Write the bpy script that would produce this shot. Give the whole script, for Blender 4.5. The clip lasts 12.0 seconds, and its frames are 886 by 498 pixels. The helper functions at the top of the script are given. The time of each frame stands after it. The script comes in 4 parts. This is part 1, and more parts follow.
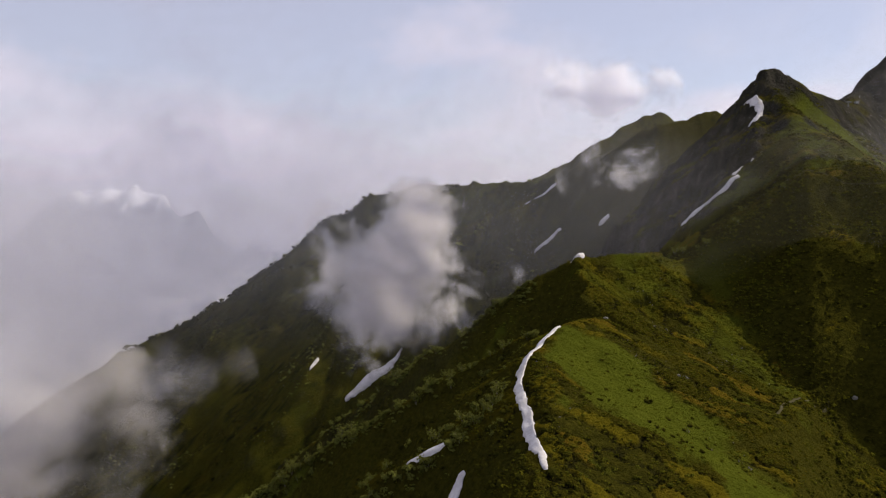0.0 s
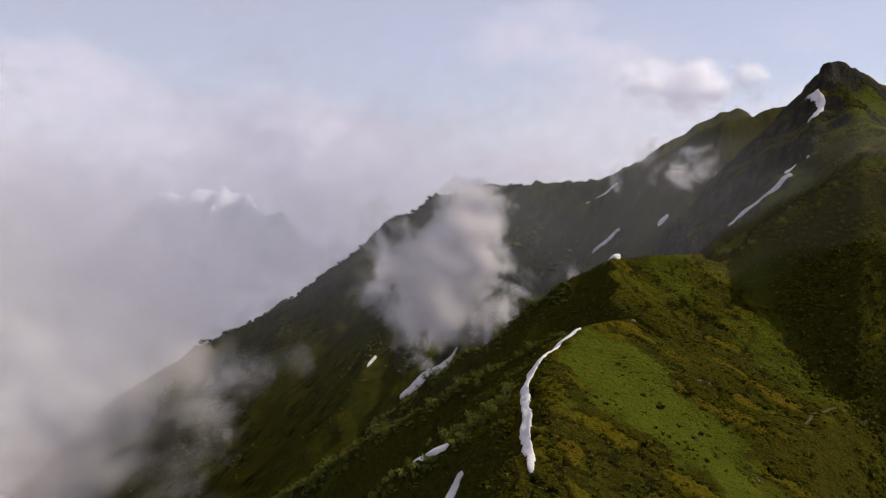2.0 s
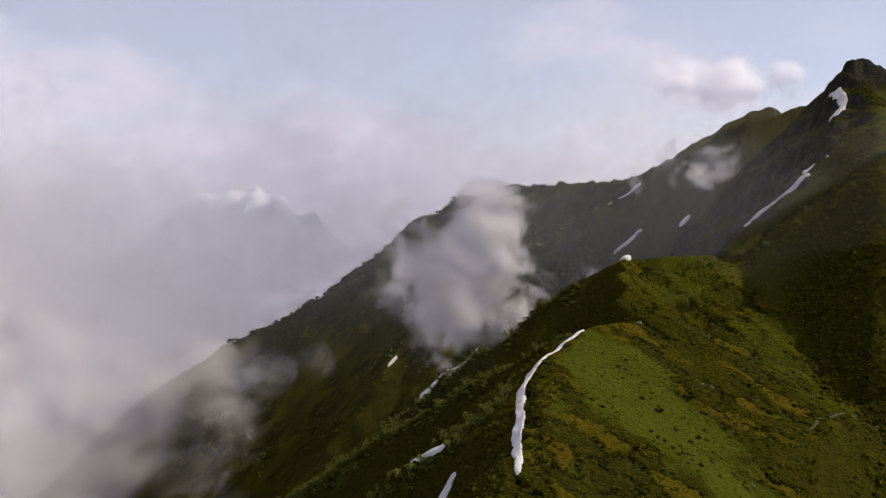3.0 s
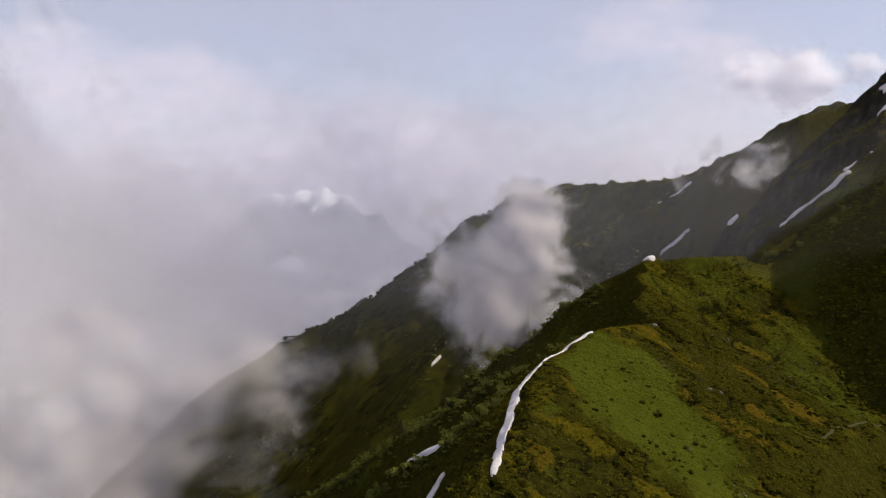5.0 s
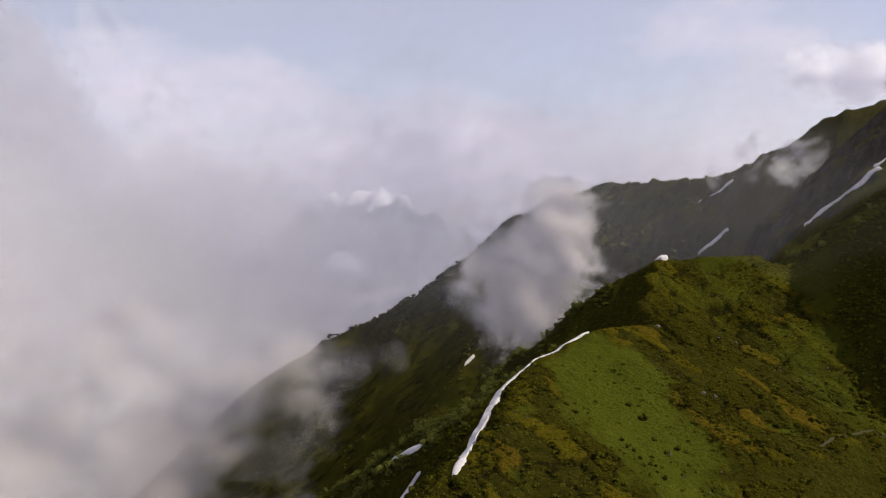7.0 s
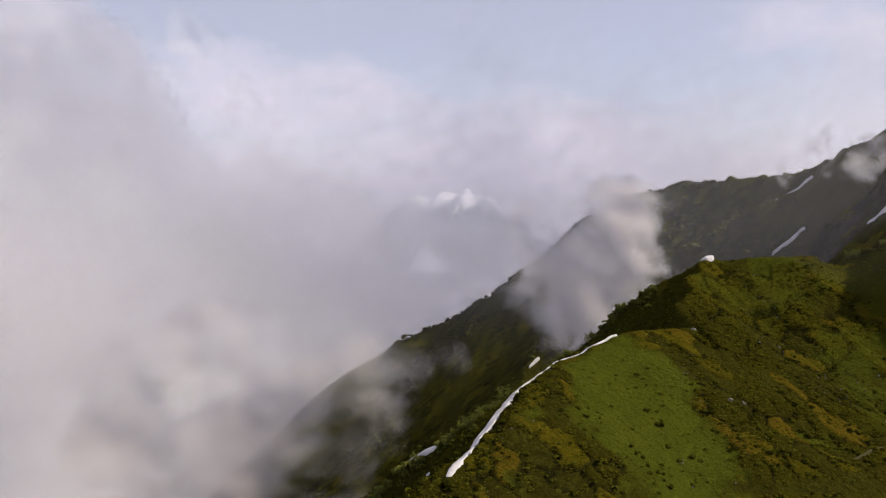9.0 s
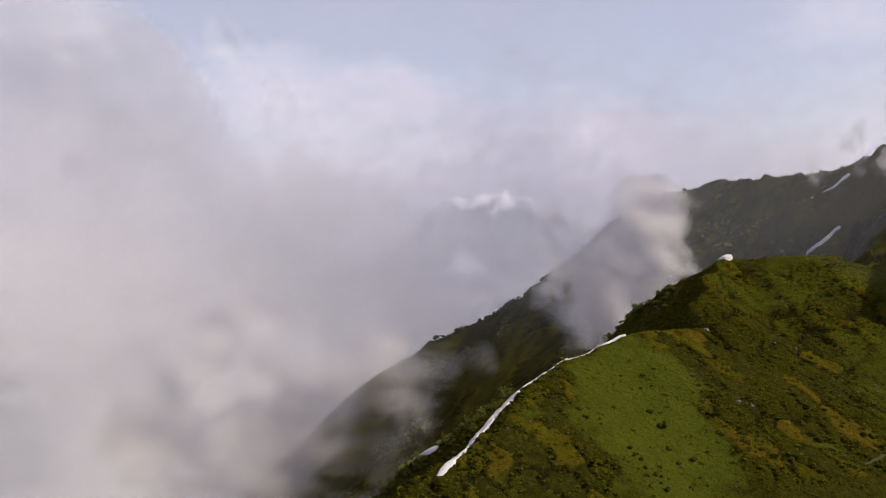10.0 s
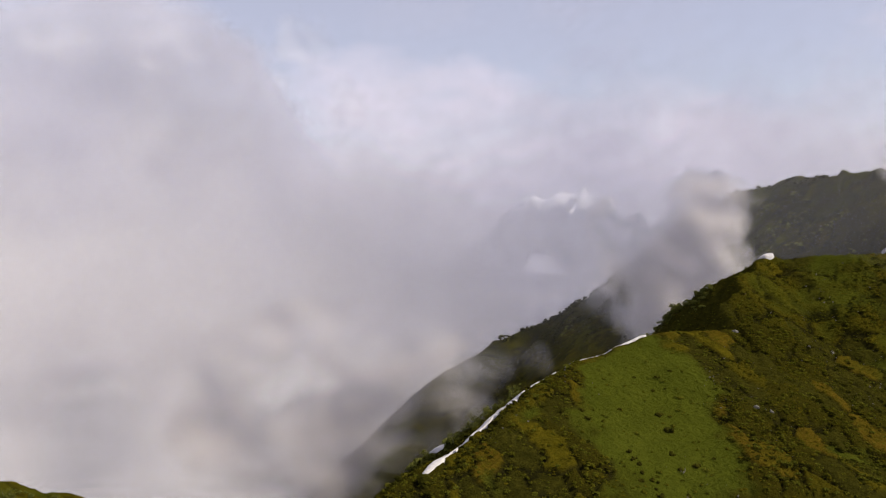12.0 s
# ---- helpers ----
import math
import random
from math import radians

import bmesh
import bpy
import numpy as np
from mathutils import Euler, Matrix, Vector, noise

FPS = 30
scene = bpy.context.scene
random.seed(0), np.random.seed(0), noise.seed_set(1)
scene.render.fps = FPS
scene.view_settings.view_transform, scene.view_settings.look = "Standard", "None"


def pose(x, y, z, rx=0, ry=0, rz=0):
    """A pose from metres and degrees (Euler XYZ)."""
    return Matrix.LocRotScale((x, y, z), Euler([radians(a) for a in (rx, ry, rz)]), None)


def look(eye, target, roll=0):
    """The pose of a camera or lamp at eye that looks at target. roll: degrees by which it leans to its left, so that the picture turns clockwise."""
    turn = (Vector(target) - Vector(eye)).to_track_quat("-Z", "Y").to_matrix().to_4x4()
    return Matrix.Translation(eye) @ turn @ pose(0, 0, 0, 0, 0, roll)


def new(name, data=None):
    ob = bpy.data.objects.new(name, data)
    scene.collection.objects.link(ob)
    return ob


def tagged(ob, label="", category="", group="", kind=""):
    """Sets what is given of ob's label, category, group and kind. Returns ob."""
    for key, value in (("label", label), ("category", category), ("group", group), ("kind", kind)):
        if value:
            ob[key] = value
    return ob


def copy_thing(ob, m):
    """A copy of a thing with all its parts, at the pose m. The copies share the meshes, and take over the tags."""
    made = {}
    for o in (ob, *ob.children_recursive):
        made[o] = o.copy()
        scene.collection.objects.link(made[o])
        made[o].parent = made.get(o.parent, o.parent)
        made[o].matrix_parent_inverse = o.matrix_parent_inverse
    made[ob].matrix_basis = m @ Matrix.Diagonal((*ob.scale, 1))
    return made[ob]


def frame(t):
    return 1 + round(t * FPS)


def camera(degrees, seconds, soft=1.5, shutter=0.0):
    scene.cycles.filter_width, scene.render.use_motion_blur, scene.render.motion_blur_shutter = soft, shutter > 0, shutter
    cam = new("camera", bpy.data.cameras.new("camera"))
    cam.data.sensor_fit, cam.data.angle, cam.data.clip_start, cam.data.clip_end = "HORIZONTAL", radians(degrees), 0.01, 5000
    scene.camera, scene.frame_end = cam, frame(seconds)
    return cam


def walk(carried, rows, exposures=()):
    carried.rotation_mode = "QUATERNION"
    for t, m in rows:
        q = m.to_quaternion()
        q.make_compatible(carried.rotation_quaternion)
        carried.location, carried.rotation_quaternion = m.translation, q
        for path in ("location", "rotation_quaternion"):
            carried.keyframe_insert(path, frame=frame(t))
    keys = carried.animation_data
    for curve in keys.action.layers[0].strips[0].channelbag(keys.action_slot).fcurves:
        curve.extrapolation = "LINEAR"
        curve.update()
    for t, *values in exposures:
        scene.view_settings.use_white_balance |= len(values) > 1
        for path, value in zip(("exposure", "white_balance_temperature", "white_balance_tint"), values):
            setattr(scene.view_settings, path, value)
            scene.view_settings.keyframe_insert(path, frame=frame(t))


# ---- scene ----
cam = camera(60.2, 12.0, soft=1.2)
PATH = [
    (0, (-0.586, 0.027, 199.254), (-0.592, 2.023, 199.121), 0.9),
    (0.5, (6.114, -0.207, 199.371), (6.044, 1.788, 199.236), 0.9),
    (1, (12.583, -0.233, 199.556), (12.457, 1.758, 199.42), 0.9),
    (1.5, (18.984, 0.419, 199.549), (18.805, 2.406, 199.413), 0.8),
    (2, (25.401, 0.896, 199.808), (25.178, 2.879, 199.671), 0.8),
    (2.5, (31.686, 1.747, 200.018), (31.419, 3.725, 199.881), 0.7),
    (3, (37.759, 2.084, 200.312), (37.45, 4.055, 200.175), 0.7),
    (4.8, (59.559, 6.533, 200.624), (59.085, 8.471, 200.493), 0.5),
    (5, (62.082, 7.167, 200.659), (61.596, 9.102, 200.519), 0.5),
    (5.5, (68.07, 9.178, 200.478), (67.555, 11.106, 200.339), 0.5),
    (6, (74.133, 11.589, 200.308), (73.583, 13.507, 200.169), 0.4),
    (6.5, (80.241, 14.132, 200.175), (79.649, 16.038, 200.035), 0.4),
    (6.7, (82.723, 14.875, 200.145), (82.114, 16.775, 200.004), 0.4),
    (8.5, (103.858, 23.225, 200.354), (103.063, 25.055, 200.215), -0.1),
    (9, (109.377, 26.108, 199.923), (108.524, 27.912, 199.785), -0.3),
    (9.5, (115.093, 29.03, 199.371), (114.183, 30.806, 199.237), -0.5),
    (10, (120.442, 32.758, 198.909), (119.495, 34.514, 198.775), -0.6),
    (10.5, (125.23, 36.626, 198.226), (124.247, 38.363, 198.093), -0.6),
    (11, (130.036, 40.183, 197.901), (129.006, 41.893, 197.768), -0.6),
    (11.5, (135.283, 43.069, 197.705), (134.185, 44.736, 197.574), -0.8),
    (12, (139.978, 47.273, 197.394), (138.85, 48.919, 197.262), -0.8),
]
walk(cam, [(t, look(eye, target, roll)) for t, eye, target, roll in PATH])

# ---- light ----
SUN_AZ, SUN_EL = 70.0, 42.0          # degrees: azimuth to the right of +y, height over the horizon
world = bpy.data.worlds.new("sky")
scene.world = world
world.use_nodes = True
wn, wl = world.node_tree.nodes, world.node_tree.links
wn.clear()
w_out = wn.new("ShaderNodeOutputWorld")
w_bg = wn.new("ShaderNodeBackground")
w_sky = wn.new("ShaderNodeTexSky")
w_sky.sky_type = "NISHITA"
w_sky.sun_disc = False
w_sky.sun_elevation, w_sky.sun_rotation = radians(SUN_EL), radians(SUN_AZ)
w_sky.altitude, w_sky.air_density, w_sky.dust_density, w_sky.ozone_density = 2000, 1.0, 2.0, 1.0
w_bg.inputs["Strength"].default_value = 0.115
w_co = wn.new("ShaderNodeTexCoord")
w_xyz = wn.new("ShaderNodeSeparateXYZ")
wl.new(w_co.outputs["Generated"], w_xyz.inputs[0])
# thin high cloud everywhere, thickening to a milky bank at the horizon
w_map = wn.new("ShaderNodeMapping")
w_map.inputs["Scale"].default_value = (1.0, 1.0, 2.2)
wl.new(w_co.outputs["Generated"], w_map.inputs[0])
w_n = wn.new("ShaderNodeTexNoise")
w_n.inputs["Scale"].default_value, w_n.inputs["Detail"].default_value, w_n.inputs["Roughness"].default_value = 3.2, 7.0, 0.55
wl.new(w_map.outputs[0], w_n.inputs["Vector"])


def wmath(op, a, b, clamp=False):
    n = wn.new("ShaderNodeMath")
    n.operation, n.use_clamp = op, clamp
    for i, v in enumerate((a, b)):
        if isinstance(v, (int, float)):
            n.inputs[i].default_value = v
        else:
            wl.new(v, n.inputs[i])
    return n.outputs[0]


low = wmath("SUBTRACT", 1.0, wmath("MULTIPLY", w_xyz.outputs["Z"], 3.4), True)          # 1 at the horizon, 0 at 17 degrees
west = wmath("MULTIPLY", w_xyz.outputs["X"], -0.12)
cover = wmath("ADD", wmath("ADD", wmath("MULTIPLY", low, 0.75), west), wmath("MULTIPLY", wmath("SUBTRACT", w_n.outputs["Fac"], 0.5), 2.2))
cover = wmath("MAXIMUM", wmath("ADD", cover, 0.16, True), 0.52)
w_mix = wn.new("ShaderNodeMix")
w_mix.data_type = "RGBA"
w_mix.inputs["B"].default_value = (6.6, 6.15, 7.2, 1)
wl.new(cover, w_mix.inputs["Factor"])
wl.new(w_sky.outputs[0], w_mix.inputs["A"])
wl.new(w_mix.outputs["Result"], w_bg.inputs["Color"])
wl.new(w_bg.outputs[0], w_out.inputs[0])

sun = new("sun", bpy.data.lights.new("sun", "SUN"))
sun.data.energy, sun.data.angle, sun.data.color = 5.0, radians(1.0), (1.0, 0.905, 0.75)
s_az, s_el = radians(SUN_AZ), radians(SUN_EL)
sun.matrix_world = look((math.sin(s_az) * math.cos(s_el) * 900, math.cos(s_az) * math.cos(s_el) * 900, math.sin(s_el) * 900), (0, 0, 0))
scene.view_settings.exposure = 0.0
scene.cycles.transparent_max_bounces = 96


# ---- noise on arrays ----
def lattice(ix, iy, seed):
    h = (ix.astype(np.int64) * 374761393 + iy.astype(np.int64) * 668265263 + seed * 974711) & 0x7FFFFFFF
    h = ((h ^ (h >> 13)) * 1274126177) & 0x7FFFFFFF
    return ((h ^ (h >> 16)) & 0xFFFF) / 65535.0 * 2 - 1


def value_noise(x, y, seed):
    x0, y0 = np.floor(x), np.floor(y)
    fx, fy = x - x0, y - y0
    fx, fy = fx * fx * fx * (fx * (fx * 6 - 15) + 10), fy * fy * fy * (fy * (fy * 6 - 15) + 10)
    a, b = lattice(x0, y0, seed), lattice(x0 + 1, y0, seed)
    c, d = lattice(x0, y0 + 1, seed), lattice(x0 + 1, y0 + 1, seed)
    return (a * (1 - fx) + b * fx) * (1 - fy) + (c * (1 - fx) + d * fx) * fy


def fbm(x, y, size, octaves=4, seed=0, gain=0.5):
    """Fractal noise between about -1 and 1; size: metres of its largest bumps."""
    x, y = np.asarray(x, float), np.asarray(y, float)
    total, amp = 0.0, 1.0
    for o in range(octaves):
        f = 2.03 ** o / size
        ca, sa = math.cos(0.7 * o + seed), math.sin(0.7 * o + seed)
        total = total + amp * value_noise((x * ca - y * sa) * f + 17.3 * o, (x * sa + y * ca) * f - 9.1 * o, seed * 31 + o)
        amp *= gain
    return total


def ridged(x, y, size, octaves=4, seed=0):
    total, amp = 0.0, 1.0
    for o in range(octaves):
        f = 2.0 ** o / size
        total = total + amp * (1 - 2 * np.abs(value_noise(x * f + 5.1 * o, y * f + 3.7 * o, seed * 53 + o)))
        amp *= 0.5
    return total


def cells(x, y, size, seed):
    """Random cells: how far a place is from its cell's edge, in cell sizes, and two random numbers of the cell."""
    x, y = np.asarray(x, float) / size, np.asarray(y, float) / size
    x0, y0 = np.floor(x), np.floor(y)
    f1, f2 = np.full(x.shape, 9.0), np.full(x.shape, 9.0)
    r1, r2 = np.zeros(x.shape), np.zeros(x.shape)
    for i in (-1, 0, 1):
        for j in (-1, 0, 1):
            u, v = x0 + i, y0 + j
            d = np.hypot(u + 0.5 + 0.46 * lattice(u, v, seed) - x, v + 0.5 + 0.46 * lattice(u, v, seed + 1) - y)
            near = d < f1
            f2 = np.where(near, f1, np.minimum(f2, d))
            r1 = np.where(near, lattice(u, v, seed + 2) * 0.5 + 0.5, r1)
            r2 = np.where(near, lattice(u, v, seed + 3) * 0.5 + 0.5, r2)
            f1 = np.where(near, d, f1)
    return f2 - f1, r1, r2


def smooth(a, b, v):
    t = np.clip((v - a) / (b - a), 0, 1)
    return t * t * (3 - 2 * t)


# ---- the lie of the land: crest lines (x, y, z) and how steeply their flanks fall ----
CRESTS = [
    # the green spur under the camera, a broad tilted top that breaks off to its right
    dict(line=[(-12, 60, 62), (8, 110, 88), (20, 165, 112), (28, 204, 126), (33, 256, 139), (46, 308, 147.5), (64, 334, 146.5)],
         left=1.0, right=0.36, brk=84, steep=1.15, soft=6),
    # the second knoll
    dict(line=[(71, 339, 147.5), (66, 349, 154), (70, 359, 159), (65, 369, 162.5), (70, 379, 165), (66, 389, 167), (69, 396, 168.5), (100, 402, 169), (130, 412, 165.5), (136, 435, 169)], left=2.8, right=0.58, soft=2),
    # the arete up to the rocky summit
    dict(line=[(136, 435, 169), (140, 451, 184), (184, 466, 219), (194, 496, 242), (213, 528, 266), (226, 547, 284)], left=1.5, right=1.15, soft=3),
    # the summit's camera-facing spur with the bright meadow
    dict(line=[(228, 547, 281), (222, 490, 254), (216, 430, 228), (246, 372, 196), (300, 300, 150), (360, 220, 105)], left=0.72, right=1.12, soft=8),
    # the dark cliff rib
    dict(line=[(226, 547, 282), (216, 592, 266), (170, 580, 222), (131, 560, 188), (108, 540, 160), (70, 510, 110)], left=1.2, right=1.6, soft=2),
    # saddle and the next summit
    dict(line=[(240, 550, 284), (252, 553, 284), (276, 562, 274), (294, 573, 272), (306, 590, 275), (326, 618, 284), (350, 638, 308), (374, 652, 330), (460, 690, 338)], left=1.2, right=1.15, soft=4),
    # the dark ridge behind
    dict(line=[(360, 780, 250), (272, 750, 288), (195, 711, 268), (160, 757, 247), (128, 815, 229), (97, 851, 219)], left=1.55, right=0.9, soft=4),
    # a scrubby spur that drops from it towards the valley
    dict(line=[(124, 806, 226), (109, 812, 215), (90, 812, 203), (65, 812, 186), (28, 822, 164), (-14, 812, 143), (-60, 790, 112), (-110, 762, 70)], left=1.0, right=1.15, soft=2),
    # the long ridge that falls away into the cloud
    dict(line=[(97, 851, 219), (65, 911, 220), (6, 978, 215), (-39, 1077, 215), (-107, 1089, 199), (-159, 1074, 172), (-189, 1065, 137), (-212, 1063, 126), (-238, 1060, 98), (-257, 1060, 88)], left=0.9, right=0.9, soft=4),
    dict(line=[(-257, 1060, 86), (-320, 1085, 52), (-388, 1080, 6), (-452, 1040, -23), (-508, 1003, -60), (-548, 960, -122), (-590, 890, -235)], left=1.0, right=0.95, soft=5),
    # a hazy ridge farther off
    dict(line=[(78, 1300, 187), (150, 1300, 233), (243, 1300, 291), (364, 1352, 360)], left=0.8, right=0.8, soft=5),
    # ribs down the shaded flank
    dict(line=[(62, 397, 165), (50, 399, 159), (40, 401, 152), (32, 403, 142), (20, 406, 131), (-8, 432, 109), (-52, 484, 64), (-110, 540, 10)], left=1.3, right=0.95, soft=2),
    dict(line=[(40, 345, 136), (-7, 371, 105), (-60, 395, 66), (-125, 425, 18)], left=1.35, right=0.9, soft=2),
    dict(line=[(24, 262, 131), (2, 252, 116), (-10, 254, 110), (-50, 268, 76), (-110, 290, 30)], left=1.3, right=0.9, soft=2),
    # a knoll close by on the west
    dict(line=[(-130, 90, 142), (-68, 146, 119), (-55, 166, 107), (-42, 195, 84)], left=0.8, right=0.8, soft=6),
]


def crest_height(X, Y, c):
    segs = []
    near, side = np.full(X.shape, 1e9), np.zeros(X.shape)
    for (ax, ay, az), (bx, by, bz) in zip(c["line"], c["line"][1:]):
        dx, dy = bx - ax, by - ay
        L = math.hypot(dx, dy)
        s = np.clip(((X - ax) * dx + (Y - ay) * dy) / (L * L), 0, 1)
        d = np.hypot(X - ax - s * dx, Y - ay - s * dy)
        cross = (dx * (Y - ay) - dy * (X - ax)) / L
        rank = d - 0.001 * np.abs(cross)
        side = np.where(rank < near, cross, side)
        near = np.minimum(near, rank)
        segs.append((d, az + s * (bz - az)))
    best = np.full(X.shape, -1e4)
    for d, z in segs:
        d = np.sqrt(d * d + c["soft"] ** 2) - c["soft"]
        fall = np.where(side > 0, c["left"] * d, c["right"] * d)
        if "brk" in c:
            fall = fall + np.where(side > 0, 0, (c["steep"] - c["right"]) * np.maximum(0, d - c["brk"] + 0.1 * np.maximum(0, 330 - Y)))
        best = np.maximum(best, z - fall)
    return best


def land(X, Y):
    """The ground's height at arrays of places."""
    X, Y = np.asarray(X, float), np.asarray(Y, float)
    wx, wy = X + 3.5 * fbm(X, Y, 45, 3, 11), Y + 3.5 * fbm(X, Y, 45, 3, 12)
    parts = [crest_height(wx, wy, c) for c in CRESTS]
    # the great slope that faces the spur, up to the ribbon of snow
    face = 184.5 + 0.815 * (wx - 141) + 0.27 * (wy - 454)
    crest = np.interp(wy, [220, 300, 372, 430, 490, 547], [105, 150, 196, 228, 254, 281])
    edge = (wy - 453) * 0.97 - (wx - 141) * 0.25
    parts.append(np.minimum(face, crest - 2) - 2.2 * np.maximum(0, edge) - 0.55 * np.maximum(0, 405 - wy) - 1.2 * np.maximum(0, wx - 232))
    parts.append(-430 + 30 * fbm(X, Y, 400, 4, 3))
    top = np.maximum.reduce(parts)
    k = 3.0
    h = top + k * np.log(sum(np.exp(np.clip((p - top) / k, -40, 0)) for p in parts))
    far = smooth(430, 620, Y)
    spur = smooth(-20, 30, X) * (1 - smooth(120, 150, X)) * (1 - smooth(380, 420, Y))      # gentle ground
    h = h + fbm(X, Y, 26, 4, 5) * (1.1 + 1.4 * (1 - spur)) + (ridged(X + 0.4 * Y, Y - 0.4 * X, 60, 4, 8) - 0.4) * (1 - spur) * (2.0 + 1.0 * far) * (1 - 0.85 * np.exp(-((X - 268) / 38) ** 2 - ((Y - 560) / 34) ** 2))
    # gullies down the cliffs and the far faces
    steep = smooth(425, 470, Y) * (1 - smooth(600, 660, Y)) * (1 - smooth(-6, 10, (X - 184) * 0.82 - (Y - 466) * 0.58))
    h = h + steep * 4.6 * (ridged(X * 0.58 + Y * 0.82, 0.2 * (Y * 0.58 - X * 0.82), 17, 4, 15) - 0.4)
    h = h + smooth(640, 720, Y) * 2.2 * (ridged(0.9 * X - 0.42 * Y, 0.22 * (0.42 * X + 0.9 * Y), 34, 4, 16) - 0.4)
    knob = np.maximum(np.abs((X - 227) * 0.9 + (Y - 549) * 0.3) / 9, np.abs((Y - 549) * 0.9 - (X - 227) * 0.3) / 8.5)
    h = h + (5.0 - 0.16 * (X - 227)) * (1 - smooth(0.62, 1.0, knob + 0.22 * fbm(X, Y, 8, 3, 14)))          # the summit block
    peak = smooth(318, 350, X) * smooth(600, 625, Y) * (1 - smooth(700, 740, Y))
    return h + peak * 5.0 * np.round(1.3 * (ridged(X, Y, 26, 3, 19) - 0.3)) / 1.3          # blocky crags on the next one


def land1(x, y):
    return float(land(np.array([float(x)]), np.array([float(y)]))[0])


# ---- node helpers ----
def material(name):
    m = bpy.data.materials.new(name)
    m.use_nodes = True
    m.node_tree.nodes.clear()
    return m, m.node_tree.nodes, m.node_tree.links


def node(nt, kind, **inputs):
    n = nt.nodes.new(kind)
    for k, v in inputs.items():
        n.inputs[k.replace("_", " ")].default_value = v
    return n


def noise_node(m, scale, detail=5.0, rough=0.55, coords=None, distortion=0.0):
    nt = m.node_tree
    n = node(nt, "ShaderNodeTexNoise", Scale=scale, Detail=detail, Roughness=rough, Distortion=distortion)
    if coords is not None:
        nt.links.new(coords, n.inputs["Vector"])
    return n.outputs["Fac"]


def ramp(m, fac, stops):
    n = m.node_tree.nodes.new("ShaderNodeValToRGB")
    els = n.color_ramp.elements
    while len(els) < len(stops):
        els.new(0.5)
    for e, (p, c) in zip(els, stops):
        e.position, e.color = p, (*c, 1) if len(c) == 3 else c
    m.node_tree.links.new(fac, n.inputs[0])
    return n.outputs["Color"]


def mixc(m, fac, a, b, blend="MIX"):
    n = m.node_tree.nodes.new("ShaderNodeMix")
    n.data_type, n.blend_type = "RGBA", blend
    for key, v in (("Factor", fac), ("A", a), ("B", b)):
        sock = [s for s in n.inputs if s.name == key and (s.type == "VALUE" if key == "Factor" else s.type == "RGBA")][0]
        if isinstance(v, (int, float)):
            sock.default_value = v
        elif isinstance(v, tuple):
            sock.default_value = (*v, 1)
        else:
            m.node_tree.links.new(v, sock)
    return [s for s in n.outputs if s.type == "RGBA"][0]


def calc(m, op, a, b=0.0, clamp=False):
    n = m.node_tree.nodes.new("ShaderNodeMath")
    n.operation, n.use_clamp = op, clamp
    for i, v in enumerate((a, b)):
        if isinstance(v, (int, float)):
            n.inputs[i].default_value = v
        else:
            m.node_tree.links.new(v, n.inputs[i])
    return n.outputs[0]


def attr(m, name):
    n = m.node_tree.nodes.new("ShaderNodeAttribute")
    n.attribute_name = name
    return n.outputs["Fac"]


def finish(m, colour, rough, height=None, strength=0.5, distance=0.3, gloss=0.2):
    nt = m.node_tree
    b = node(nt, "ShaderNodeBsdfPrincipled", Roughness=rough)
    b.inputs["Specular IOR Level"].default_value = gloss
    if isinstance(colour, tuple):
        b.inputs["Base Color"].default_value = (*colour, 1)
    else:
        nt.links.new(colour, b.inputs["Base Color"])
    if height is not None:
        bump = node(nt, "ShaderNodeBump", Strength=strength, Distance=distance)
        nt.links.new(height, bump.inputs["Height"])
        nt.links.new(bump.outputs[0], b.inputs["Normal"])
    out = nt.nodes.new("ShaderNodeOutputMaterial")
    nt.links.new(b.outputs[0], out.inputs[0])
    return m


